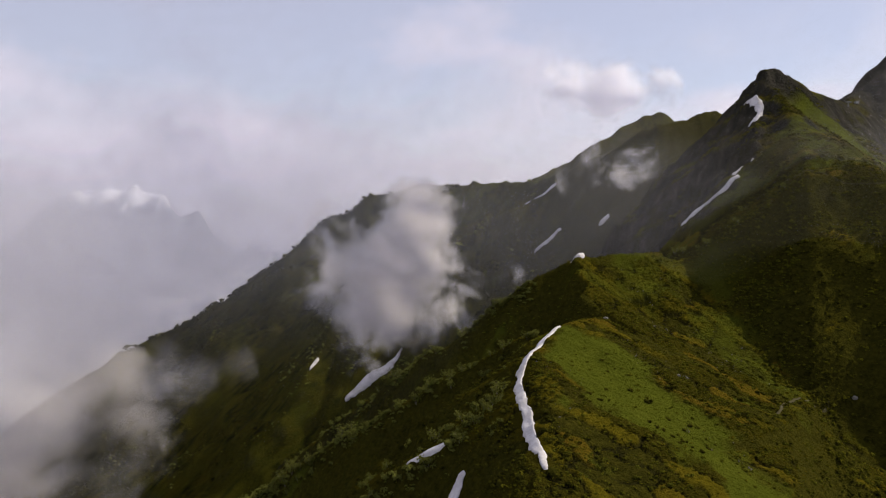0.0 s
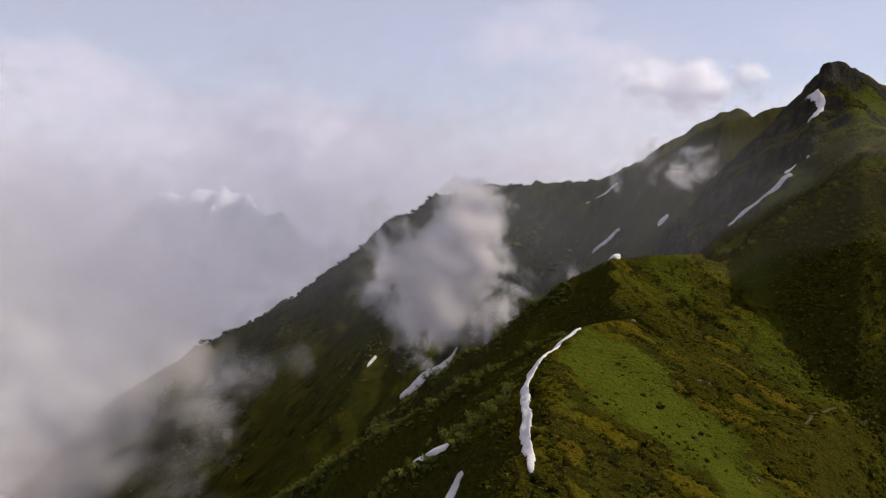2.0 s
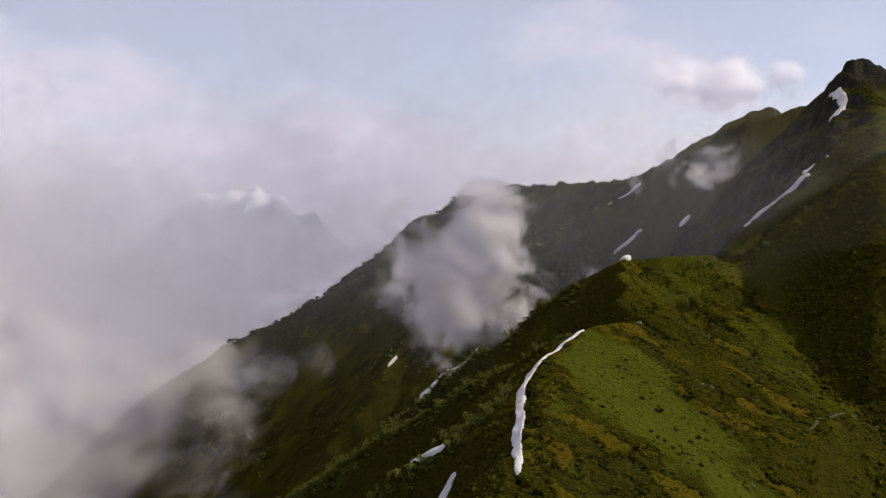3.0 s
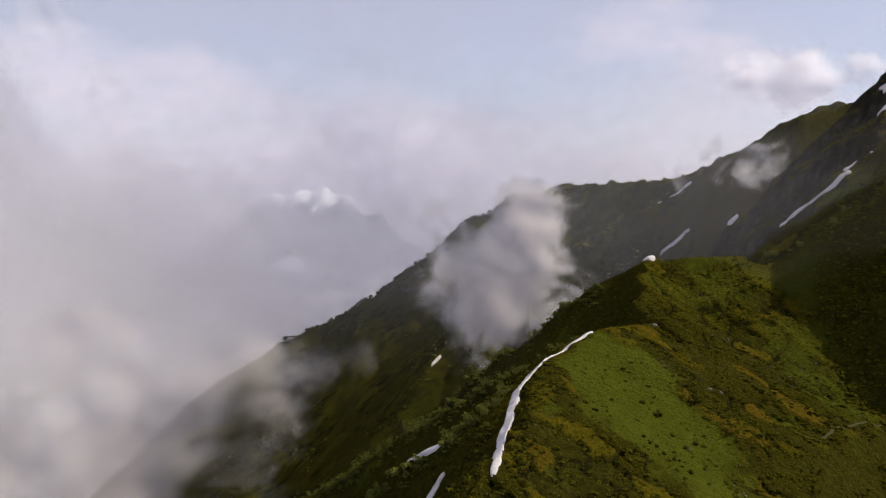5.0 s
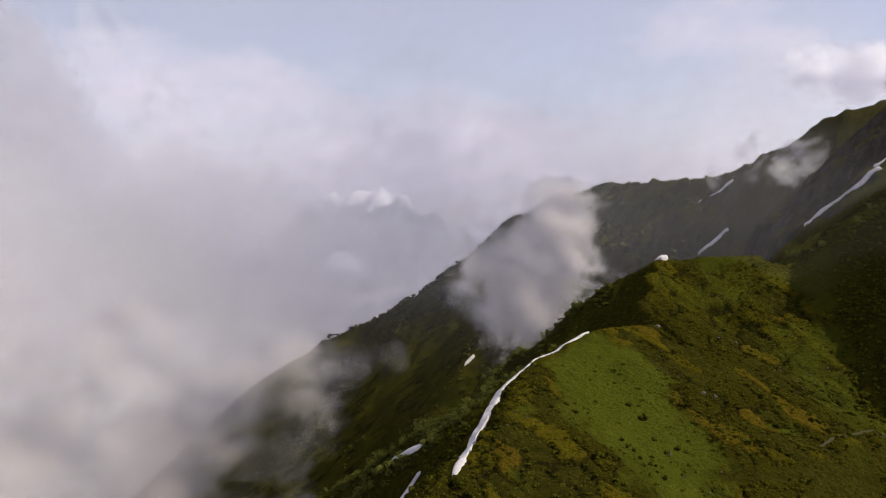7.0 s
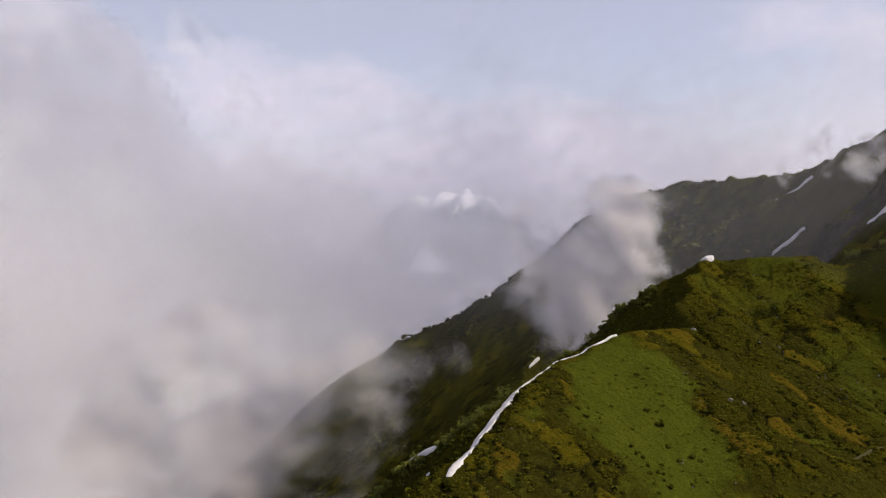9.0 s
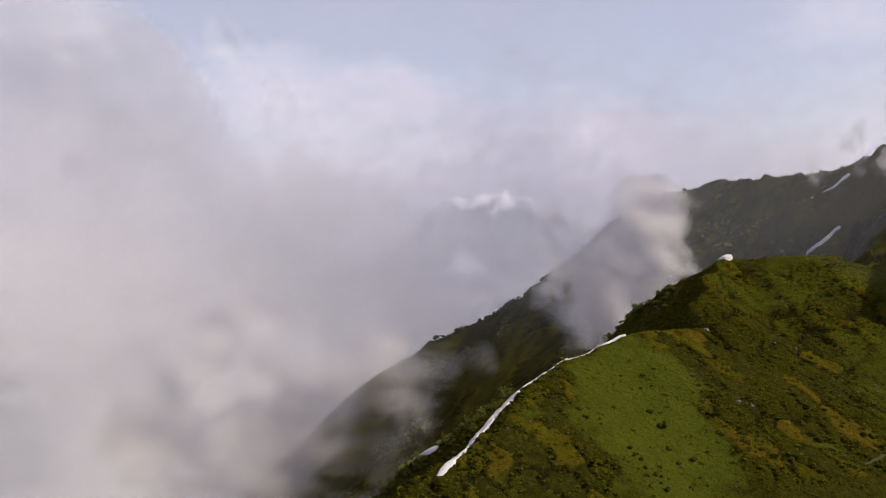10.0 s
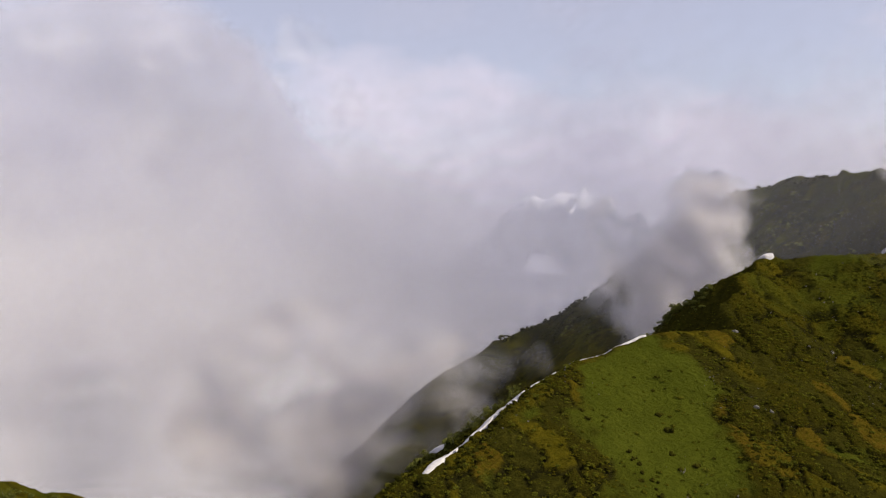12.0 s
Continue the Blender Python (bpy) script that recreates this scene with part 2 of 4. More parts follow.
# ---- materials ----
def make_ground():
    m, nodes, links = material("alpine_ground")
    pos = nodes.new("ShaderNodeNewGeometry").outputs["Position"]
    mid, fine, grain = (noise_node(m, s, 6, 0.65, pos) for s in (0.07, 0.55, 2.6))
    grass = ramp(m, mid, [(0.3, (0.058, 0.067, 0.006)), (0.55, (0.074, 0.084, 0.008)), (0.75, (0.098, 0.103, 0.0115))])
    grass = mixc(m, calc(m, "MULTIPLY", fine, 0.8), grass, (0.040, 0.048, 0.005))
    heath = ramp(m, mid, [(0.3, (0.061, 0.051, 0.0035)), (0.5, (0.083, 0.068, 0.0048)), (0.7, (0.102, 0.080, 0.006))])
    worn = soft_step(m, noise_node(m, 0.9, 5, 0.7, pos), 0.38, 0.62)
    heath = mixc(m, calc(m, "MULTIPLY", attr(m, "rust"), calc(m, "ADD", calc(m, "MULTIPLY", worn, 0.6), 0.25)), heath, (0.104, 0.063, 0.0075))
    heath = mixc(m, calc(m, "MULTIPLY", soft_step(m, fine, 0.32, 0.68), 0.5), heath, (0.043, 0.038, 0.0039))
    scrub = ramp(m, fine, [(0.3, (0.022, 0.021, 0.003)), (0.55, (0.040, 0.037, 0.005)), (0.75, (0.060, 0.052, 0.007))])
    tall = nodes.new("ShaderNodeMapping")
    tall.inputs["Scale"].default_value = (1.0, 1.0, 0.22)
    links.new(pos, tall.inputs[0])
    seam, slab = noise_node(m, 0.16, 6, 0.65, tall.outputs[0]), noise_node(m, 0.03, 4, 0.5, pos)
    rock = ramp(m, seam, [(0.30, (0.012, 0.011, 0.008)), (0.46, (0.026, 0.024, 0.018)), (0.60, (0.041, 0.038, 0.029)), (0.76, (0.085, 0.079, 0.064))])
    base = mixc(m, attr(m, "heath"), scrub, heath)
    base = mixc(m, attr(m, "meadow"), base, grass)
    base = mixc(m, calc(m, "MULTIPLY", attr(m, "bushy"), 0.75), base, (0.022, 0.021, 0.003))
    # dark tint in the seams between mats paints in the shade there
    base = mixc(m, calc(m, "MULTIPLY", attr(m, "shaded_gap"), 0.85), base, (0.014, 0.013, 0.004))
    crag = calc(m, "MULTIPLY", attr(m, "crag"), calc(m, "MULTIPLY", calc(m, "SUBTRACT", calc(m, "ADD", calc(m, "MULTIPLY", seam, 0.5), calc(m, "MULTIPLY", slab, 0.6)), 0.33), 6.0, True), True)
    base = mixc(m, crag, base, rock)
    h = calc(m, "ADD", calc(m, "ADD", fine, calc(m, "MULTIPLY", grain, 0.35)), calc(m, "MULTIPLY", calc(m, "MULTIPLY", seam, attr(m, "crag")), 1.6))
    return finish(m, base, 1.0, h, 1.0, 1.8, 0.0)


def make_snow():
    m, nodes, links = material("old_snow")
    pos = nodes.new("ShaderNodeNewGeometry").outputs["Position"]
    a, b = noise_node(m, 0.12, 5, 0.6, pos), noise_node(m, 0.9, 5, 0.65, pos)
    col = ramp(m, a, [(0.3, (0.40, 0.38, 0.37)), (0.55, (0.56, 0.54, 0.54)), (0.8, (0.68, 0.66, 0.66))])
    col = mixc(m, calc(m, "MULTIPLY", calc(m, "SUBTRACT", b, 0.5), 2.4, True), col, (0.30, 0.26, 0.22))
    return finish(m, col, 0.65, b, 0.6, 0.5)


def soft_step(m, fac, lo, hi):
    n = m.node_tree.nodes.new("ShaderNodeMapRange")
    n.interpolation_type = "SMOOTHSTEP"
    n.inputs["From Min"].default_value, n.inputs["From Max"].default_value = lo, hi
    m.node_tree.links.new(fac, n.inputs["Value"])
    return n.outputs["Result"]


def make_mist(name, tint, detail, octaves=7.0, lo=0.28, hi=0.66, most=0.24):
    """Cloud: how thick it is at a place comes from the mesh and is frayed by noise."""
    m, nodes, links = material(name)
    nt = m.node_tree
    pos = nodes.new("ShaderNodeNewGeometry").outputs["Position"]
    drawn = nodes.new("ShaderNodeMapping")          # billows drawn out along the wind
    drawn.inputs["Scale"].default_value = (1.0, 0.4 if octaves > 5 else 1.0, 1.0)
    links.new(pos, drawn.inputs[0])
    n1 = noise_node(m, detail, octaves, 0.55, drawn.outputs[0], 0.4 if octaves > 5 else 0.0)
    thick = calc(m, "MULTIPLY", attr(m, "mist"), soft_step(m, n1, lo, hi), True)
    thick = calc(m, "MINIMUM", thick, most)
    d, t = node(nt, "ShaderNodeBsdfDiffuse", Color=(*tint, 1)), node(nt, "ShaderNodeBsdfTranslucent", Color=(*tint, 1))
    both = node(nt, "ShaderNodeMixShader", Fac=0.5)
    links.new(d.outputs[0], both.inputs[1])
    links.new(t.outputs[0], both.inputs[2])
    clear = nodes.new("ShaderNodeBsdfTransparent")
    mix = nodes.new("ShaderNodeMixShader")
    links.new(thick, mix.inputs[0])
    links.new(clear.outputs[0], mix.inputs[1])
    links.new(both.outputs[0], mix.inputs[2])
    out = nodes.new("ShaderNodeOutputMaterial")
    links.new(mix.outputs[0], out.inputs[0])
    return m


def make_billow(name, tint, scale, amp, soft, relief=5.0, drawn=(1.0, 0.35, 0.85)):
    """Cloud whose body fades outwards in the mesh and is eaten into wisps and lobes by noise."""
    m, nodes, links = material(name)
    nt = m.node_tree
    pos = nodes.new("ShaderNodeNewGeometry").outputs["Position"]
    wind = nodes.new("ShaderNodeMapping")
    wind.inputs["Scale"].default_value = drawn
    links.new(pos, wind.inputs[0])
    n1 = noise_node(m, scale, 7.0, 0.68, wind.outputs[0], 0.5)
    n2 = noise_node(m, scale * 0.35, 2.0, 0.5, wind.outputs[0])
    eaten = calc(m, "ADD", calc(m, "MULTIPLY", calc(m, "SUBTRACT", n1, 0.5), amp), calc(m, "MULTIPLY", calc(m, "SUBTRACT", n2, 0.5), amp * 0.7))
    thick = calc(m, "MULTIPLY", soft_step(m, calc(m, "ADD", attr(m, "mist"), eaten), 0.0, soft), attr(m, "veil"), True)
    bump = node(nt, "ShaderNodeBump", Strength=0.4, Distance=relief)
    links.new(n1, bump.inputs["Height"])
    d, t = node(nt, "ShaderNodeBsdfDiffuse", Color=(*tint, 1)), node(nt, "ShaderNodeBsdfTranslucent", Color=(*tint, 1))
    for b in (d, t) if relief else ():
        links.new(bump.outputs[0], b.inputs["Normal"])
    both = node(nt, "ShaderNodeMixShader", Fac=0.5)
    links.new(d.outputs[0], both.inputs[1])
    links.new(t.outputs[0], both.inputs[2])
    clear = nodes.new("ShaderNodeBsdfTransparent")
    mix = nodes.new("ShaderNodeMixShader")
    links.new(thick, mix.inputs[0])
    links.new(clear.outputs[0], mix.inputs[1])
    links.new(both.outputs[0], mix.inputs[2])
    out = nodes.new("ShaderNodeOutputMaterial")
    links.new(mix.outputs[0], out.inputs[0])
    return m


GROUND, SNOW = make_ground(), make_snow()
MIST = make_billow("cloud_mist", (0.90, 0.87, 0.87), 0.026, 5.0, 1.4, 0.0)
VEIL = make_billow("thin_mist", (0.82, 0.785, 0.775), 0.018, 4.0, 1.9, 0.0)
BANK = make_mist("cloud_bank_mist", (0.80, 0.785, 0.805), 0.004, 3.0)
# Lower tint than the bank: shade in the colour tones down the sun-facing towers.
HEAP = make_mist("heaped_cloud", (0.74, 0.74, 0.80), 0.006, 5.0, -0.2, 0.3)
# haze is painted with tinted sheets: warm near by (WARM), bluish farther off
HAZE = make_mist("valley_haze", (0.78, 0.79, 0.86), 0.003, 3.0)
SEA = make_mist("cloud_sea_mist", (0.72, 0.725, 0.78), 0.004, 3.0, -0.5, 0.1, 1.0)
WARM = make_mist("near_haze", (0.86, 0.80, 0.70), 0.003, 3.0)
# A darkened copy of the bank mist: its shade is in the tint.
DIM = make_mist("dimmed_mist", (0.50, 0.505, 0.56), 0.003, 3.0)
WHITE = make_billow("white_heap", (0.92, 0.91, 0.95), 0.008, 2.4, 1.2, 0.0, (1.0, 0.5, 1.0))
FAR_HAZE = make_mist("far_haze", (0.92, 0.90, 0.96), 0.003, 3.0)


# ---- ground ----
def axis(stops):
    """Coordinates along an axis: (from, step) pairs, then the end."""
    out = []
    for (a, step), (b, _) in zip(stops, stops[1:]):
        n = max(1, round((b - a) / step))
        out += [a + (b - a) * i / n for i in range(n)]
    return np.array(out + [stops[-1][0]])


def grid_mesh(name, V, nx, ny, keep=None):
    i = np.arange((ny - 1) * (nx - 1))
    r, c = i // (nx - 1), i % (nx - 1)
    a = r * nx + c
    F = np.stack([a, a + 1, a + nx + 1, a + nx], 1)
    me = bpy.data.meshes.new(name)
    me.from_pydata(V.tolist(), [], F.tolist() if keep is None else F[keep].tolist())
    me.shade_smooth()
    return me


def set_attr(me, name, values):
    a = me.attributes.new(name, "FLOAT", "POINT")
    a.data.foreach_set("value", np.asarray(values, np.float32).ravel())


LAWN = [(50, 306, 9), (56, 290, 15), (60, 268, 19), (72, 250, 17), (83, 234, 11), (92, 214, 8), (104, 190, 7)]

ALP = [(228, 536, 7), (245, 530, 15), (260, 516, 17), (276, 506, 16), (264, 470, 13), (252, 440, 8)]


def zones(X, Y):
    """Where meadow, heath mats and bare rock lie."""
    e = 2.0
    slope = np.hypot(land(X + e, Y) - land(X - e, Y), land(X, Y + e) - land(X, Y - e)) / (2 * e)
    high = land(X, Y)
    wob = fbm(X, Y, 20, 4, 21)
    # the lawn on the spur's top: a winding tongue from the snow strip down to the right
    lawn = np.full(np.shape(X), -9.0)
    for (ax, ay, aw), (bx, by, bw) in zip(LAWN, LAWN[1:]):
        t = np.clip(((X - ax) * (bx - ax) + (Y - ay) * (by - ay)) / ((bx - ax) ** 2 + (by - ay) ** 2), 0, 1)
        lawn = np.maximum(lawn, aw + t * (bw - aw) - np.hypot(X - ax - t * (bx - ax), Y - ay - t * (by - ay)))
    lawn = smooth(-3.0, 3.0, lawn + 7 * wob + 3 * fbm(X, Y, 6, 3, 22))
    alp = np.full(np.shape(X), -99.0)          # the bright meadow below the summit
    for (ax, ay, aw), (bx, by, bw) in zip(ALP, ALP[1:]):
        t = np.clip(((X - ax) * (bx - ax) + (Y - ay) * (by - ay)) / ((bx - ax) ** 2 + (by - ay) ** 2), 0, 1)
        alp = np.maximum(alp, aw + t * (bw - aw) - np.hypot(X - ax - t * (bx - ax), Y - ay - t * (by - ay)))
    alp = smooth(-3.0, 3.0, alp + 9 * wob + 4 * fbm(X, Y, 7, 3, 29))
    great = smooth(400, 440, Y)          # grass holds on steeper ground up there
    open_grass = smooth(0.2 - 0.25 * great, 0.5 - 0.2 * great, fbm(X, Y, 48 - 22 * great, 4, 23)) * 0.75 * (1 - smooth(0.6, 1.0, slope - 0.35 * great))
    knoll = smooth(340, 360, Y) * (1 - smooth(420, 440, Y)) * smooth(55, 70, X) * (1 - smooth(140, 160, X))
    open_grass = np.maximum(open_grass, knoll * 0.45 * smooth(-0.2, 0.3, fbm(X, Y, 16, 4, 28)))
    open_grass = open_grass * (1 - 0.75 * smooth(570, 640, Y))
    open_grass = np.maximum(open_grass, 0.45 * smooth(835, 870, Y) * smooth(-130, -60, X) * (1 - smooth(120, 200, X)) * smooth(-0.5, 0.3, fbm(X, Y * 3, 40, 4, 30)))          # thin turf on the far ridge
    meadow = np.maximum(np.maximum(lawn, alp), open_grass)
    # mats lie in streaks down the slope, each with its own height and colour
    a, c = X * 0.80 - Y * 0.60, X * 0.60 + Y * 0.80
    gap, r1, r2 = cells(a / 2.3 + 2.2 * wob, c + 2.6 * wob + 1.2 * fbm(X, Y, 5, 3, 25), 8.0, 24)
    small, q1, _ = cells(X + wob * 2, Y + 2 * fbm(X, Y, 8, 2, 26), 3.4, 44)
    gentle = (1 - smooth(0.6, 1.0, slope - 0.35 * great)) * (1 - lawn) * (1 - 0.85 * alp) * (1 - 0.5 * open_grass)
    heath = smooth(0.03, 0.11, gap) * (r1 > 0.28) * gentle * (1 - 0.7 * smooth(570, 640, Y))
    lump = heath * (0.35 + 0.75 * r1) * (0.6 + 0.4 * smooth(0.0, 0.35, small)) + (1 - heath) * 0.30 * smooth(0.05, 0.5, small) * (q1 > 0.45) * (1 - 0.7 * lawn)
    bushy = (1 - 0.5 * knoll) * heath * (r2 < 0.5) * (1 - smooth(0.36, 0.5, r2)) + (1 - heath) * gentle * 0.5 * (q1 > 0.5)
    rust = heath * smooth(0.62, 1.0, r2 + 0.15 * wob)
    # seams between mats: sunk a little, and coloured dark as if in shadow
    shaded_gap = (1 - smooth(0.05, 0.15, gap)) * gentle * smooth(-0.5, 0.0, fbm(X, Y, 30, 3, 27) + 0.1)
    crag = smooth(1.3, 1.8, slope + 0.2 * wob + 0.6 * smooth(425, 470, Y) * (1 - smooth(880, 980, Y)) * smooth(0, 60, X))
    crag = crag * smooth(385, 430, Y)
    knob = np.maximum(1 - smooth(12, 24, np.hypot(X - 227, Y - 549)), smooth(300, 322, X) * smooth(585, 610, Y) * (1 - smooth(690, 720, Y)))
    crag = crag * (1 - 0.8 * (1 - smooth(20, 60, X - 25 * (Y < 430))) * (1 - smooth(520, 580, Y)))
    knob = np.maximum(knob, 0.6 * smooth(205, 240, high) * smooth(640, 680, Y) * (1 - smooth(860, 920, Y)))
    crag = np.maximum(crag, knob) * (1 - 0.9 * alp * (1 - knob)) * (1 - 0.75 * smooth(625, 680, Y) * (X < 300))
    meadow = meadow * (1 - 0.8 * knob)
    return meadow, heath, crag, slope, lump, rust, shaded_gap, bushy


gx = axis([(-5200, 500), (-1600, 120), (-700, 30), (-420, 6), (-110, 2.0), (-5, 1.2), (22, 0.75), (125, 1.2), (165, 1.9), (262, 4), (460, 30), (1000, 150), (2200, 500), (5200, 1)])
gy = axis([(-5200, 500), (-800, 120), (-100, 10), (140, 1.3), (195, 0.75), (340, 1.2), (410, 1.9), (560, 4), (1130, 8), (1600, 60), (2400, 250), (5600, 1)])
GX, GY = np.meshgrid(gx, gy)
GZ = land(GX, GY)
meadow, heath, crag, _, lump, rust, shaded_gap, bushy = zones(GX, GY)
close = smooth(120, 150, GY) * (1 - smooth(520, 600, GY))
GZ = GZ + close * (lump - 0.5 * shaded_gap + 0.22 * np.abs(fbm(GX, GY, 3.0, 3, 33)) + 0.45 * (1 - meadow) * np.abs(fbm(GX, GY, 7.5, 2, 34)))           # the mats stand proud of the turf
ground_mesh = grid_mesh("ground", np.stack([GX, GY, GZ], -1).reshape(-1, 3), len(gx), len(gy))
for nm, val in (("meadow", meadow), ("heath", heath), ("crag", crag), ("rust", rust), ("shaded_gap", shaded_gap), ("bushy", bushy)):
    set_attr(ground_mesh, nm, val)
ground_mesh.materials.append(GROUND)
ground = tagged(new("ground", ground_mesh), "green and rocky alpine ridges with meadow, heath and scrub", "ground", kind="structure")


# ---- snow ----
SNOWY = []


def snow_patch(line, label, thick=0.9, step=1.0, seed=0):
    """Old snow along a line of (x, y, half width)."""
    pts, wid = [], []
    for (ax, ay, aw), (bx, by, bw) in zip(line, line[1:]):
        n = max(2, int(math.hypot(bx - ax, by - ay) / step))
        for i in range(n):
            s = i / n
            pts.append((ax + s * (bx - ax), ay + s * (by - ay)))
            wid.append(aw + s * (bw - aw))
    pts.append(line[-1][:2])
    wid.append(line[-1][2])
    pts, wid = np.array(pts), np.array(wid)
    for _ in range(4):
        pts[1:-1] = (pts[:-2] + 2 * pts[1:-1] + pts[2:]) / 4
        wid[1:-1] = (wid[:-2] + 2 * wid[1:-1] + wid[2:]) / 4
    tan = np.gradient(pts, axis=0)
    tan /= np.linalg.norm(tan, axis=1)[:, None] + 1e-9
    nor = np.stack([-tan[:, 1], tan[:, 0]], 1)
    k = 11
    s = np.linspace(-1, 1, k)
    run = np.arange(len(pts))
    edge_l = 1 + 0.36 * fbm(run * step, run * 0 + seed * 7.7, 8, 5, 40 + seed, 0.7)
    edge_r = 1 + 0.36 * fbm(run * step, run * 0 + seed * 7.7, 8, 5, 60 + seed, 0.7)
    ww = np.where(s[None, :] < 0, edge_l[:, None], edge_r[:, None]) * wid[:, None]
    P = pts[:, None, :] + nor[:, None, :] * (s[None, :] * ww)[..., None]
    Z = land(P[..., 0], P[..., 1]) + thick * (1 - s[None, :] ** 4) + zones(P[..., 0], P[..., 1])[4] + np.where(np.abs(s) > 0.99, -0.7, 0.55)[None, :] + 0.16 * fbm(P[..., 0], P[..., 1], 3.2, 3, 90 + seed)
    bare = Z.copy()
    for _ in range(6):
        Z[1:-1] = (Z[:-2] + 2 * Z[1:-1] + Z[2:]) / 4
    Z = np.maximum(Z, bare - 0.25)
    Z[0], Z[-1] = Z[0] - 1.4 * thick - 0.4, Z[-1] - 1.4 * thick - 0.4
    V = np.concatenate([P, Z[..., None]], -1).reshape(-1, 3)
    me = grid_mesh("snow_patch", V, k, len(pts))
    me.materials.append(SNOW)
    SNOWY.append((pts, wid))
    return tagged(new("snow_patch", me), label, "snow patch", "old snow patches")


def off_snow(x, y, gap=1.2):
    """1 clear of the snow patches, 0 on them."""
    ok = np.ones(np.shape(x))
    for pts, wid in SNOWY:
        for i in range(0, len(pts), 2):
            ok = np.where(np.hypot(x - pts[i, 0], y - pts[i, 1]) < wid[i] * 1.25 + gap, 0, ok)
    return ok


snow_patch([(27.6, 201, 0.5), (27.2, 206, 1.7), (26, 220, 1.7), (25.5, 236, 1.9), (25.2, 256, 1.4), (27.5, 272, 1.8), (33, 290, 1.9), (40, 302, 1.7), (46.5, 311, 0.8)],
           "long narrow strip of old snow along the spur's edge", 0.4, 0.6, seed=1)
snow_patch([(1, 252, 0.5), (-1.5, 253.5, 1.5), (-5, 254.3, 1.6), (-9, 255, 1.1), (-13, 256.5, 0.4)], "short tongue of old snow on a shaded ledge", 0.4, 0.6, seed=2)
snow_patch([(5.6, 234.5, 0.8), (4.8, 232, 2.6), (3.4, 229, 3.6), (2.2, 225, 3.4), (0.5, 221, 1.6)], "small rounded snow patch on the shaded flank", 0.4, 0.6, seed=7)
snow_patch([(64.5, 396.2, 0.6), (66.5, 396.4, 1.8), (69.5, 397.5, 2.0), (72, 399, 0.7)], "small snow patch on the edge of a knoll", 1.0, 0.5, seed=3)
snow_patch([(137, 446, 0.4), (139.9, 449, 1.2), (147, 448.4, 0.9), (156, 449.3, 0.8), (165, 450.8, 1.1), (172, 452, 1.2)], "slanting ribbon of snow under a cliff", 0.4, 0.7, seed=4)
snow_patch([(169, 456.5, 0.6), (173, 459, 1.8), (178, 463, 2.0), (182, 465, 1.6), (185.5, 467, 0.6)], "jagged snow patch at the head of a snow ribbon", 1.0, 0.7, seed=13)
snow_patch([(206, 538, 0.8), (208.5, 530, 2.4), (210.5, 523.5, 3.2), (208.5, 517, 2.4), (203, 512.5, 1.8), (198.5, 511, 0.5)], "wedge of snow below the rocky summit", 0.7, 0.7, seed=5)
snow_patch([(-40, 722, 1), (-51, 711, 3.5), (-60, 704, 5), (-70, 700, 4.5), (-90, 687, 1.5)], "old snow filling a gully in the valley", 1.6, seed=6)
snow_patch([(85, 735, 0.3), (94, 734.5, 0.9), (101, 734, 1.2), (110.8, 733, 0.4)], "thin streak of snow on the dark mountainside", 2.0, seed=8)
snow_patch([(136.5, 686, 0.4), (139, 684, 1.2), (141.5, 682.5, 1.5), (145, 680, 0.5)], "short snow patch in a rocky gully", 2.0, seed=9)
snow_patch([(71, 820, 0.4), (84, 818, 0.7), (95, 816, 0.9), (103, 815, 1.2), (116, 810, 0.7)], "thin line of snow below the crest", 1.5, seed=10)
snow_patch([(-129, 724, 0.5), (-126, 730, 1.3), (-122, 736, 0.6)], "small snow patch among trees in the valley", 1.6, seed=11)
# ---- more materials ----
def make_leaf(name, dark, mid, light):
    m, nodes, links = material(name)
    geo = nodes.new("ShaderNodeNewGeometry")
    col = ramp(m, geo.outputs["Random Per Island"], [(0.0, dark), (0.5, mid), (1.0, light)])
    n = noise_node(m, 1.6, 4, 0.6, geo.outputs["Position"])
    col = mixc(m, calc(m, "MULTIPLY", n, 0.5), col, dark)
    finish(m, col, 0.9, gloss=0.0)
    # leaves let some of the sun through
    out = [n for n in nodes if n.type == "OUTPUT_MATERIAL"][0]
    solid = [n for n in nodes if n.type == "BSDF_PRINCIPLED"][0]
    thin = nodes.new("ShaderNodeBsdfTranslucent")
    links.new(col, thin.inputs["Color"])
    both = node(m.node_tree, "ShaderNodeMixShader", Fac=0.35)
    links.new(solid.outputs[0], both.inputs[1])
    links.new(thin.outputs[0], both.inputs[2])
    links.new(both.outputs[0], out.inputs[0])
    return m


def make_stone():
    m, nodes, links = material("pale_stone")
    geo = nodes.new("ShaderNodeNewGeometry")
    n = noise_node(m, 1.8, 5, 0.6, geo.outputs["Position"])
    col = ramp(m, n, [(0.3, (0.08, 0.07, 0.04)), (0.55, (0.12, 0.11, 0.07)), (0.8, (0.18, 0.165, 0.12))])
    return finish(m, mixc(m, geo.outputs["Random Per Island"], col, (0.16, 0.15, 0.13)), 0.9, n, 0.6, 0.2)


def make_plain(name, colour, rough, scale=2.0):
    m, nodes, links = material(name)
    n = noise_node(m, scale, 5, 0.6, nodes.new("ShaderNodeNewGeometry").outputs["Position"])
    dark = tuple(c * 0.7 for c in colour)
    return finish(m, mixc(m, n, dark, colour), rough, n, 0.3, 0.1)


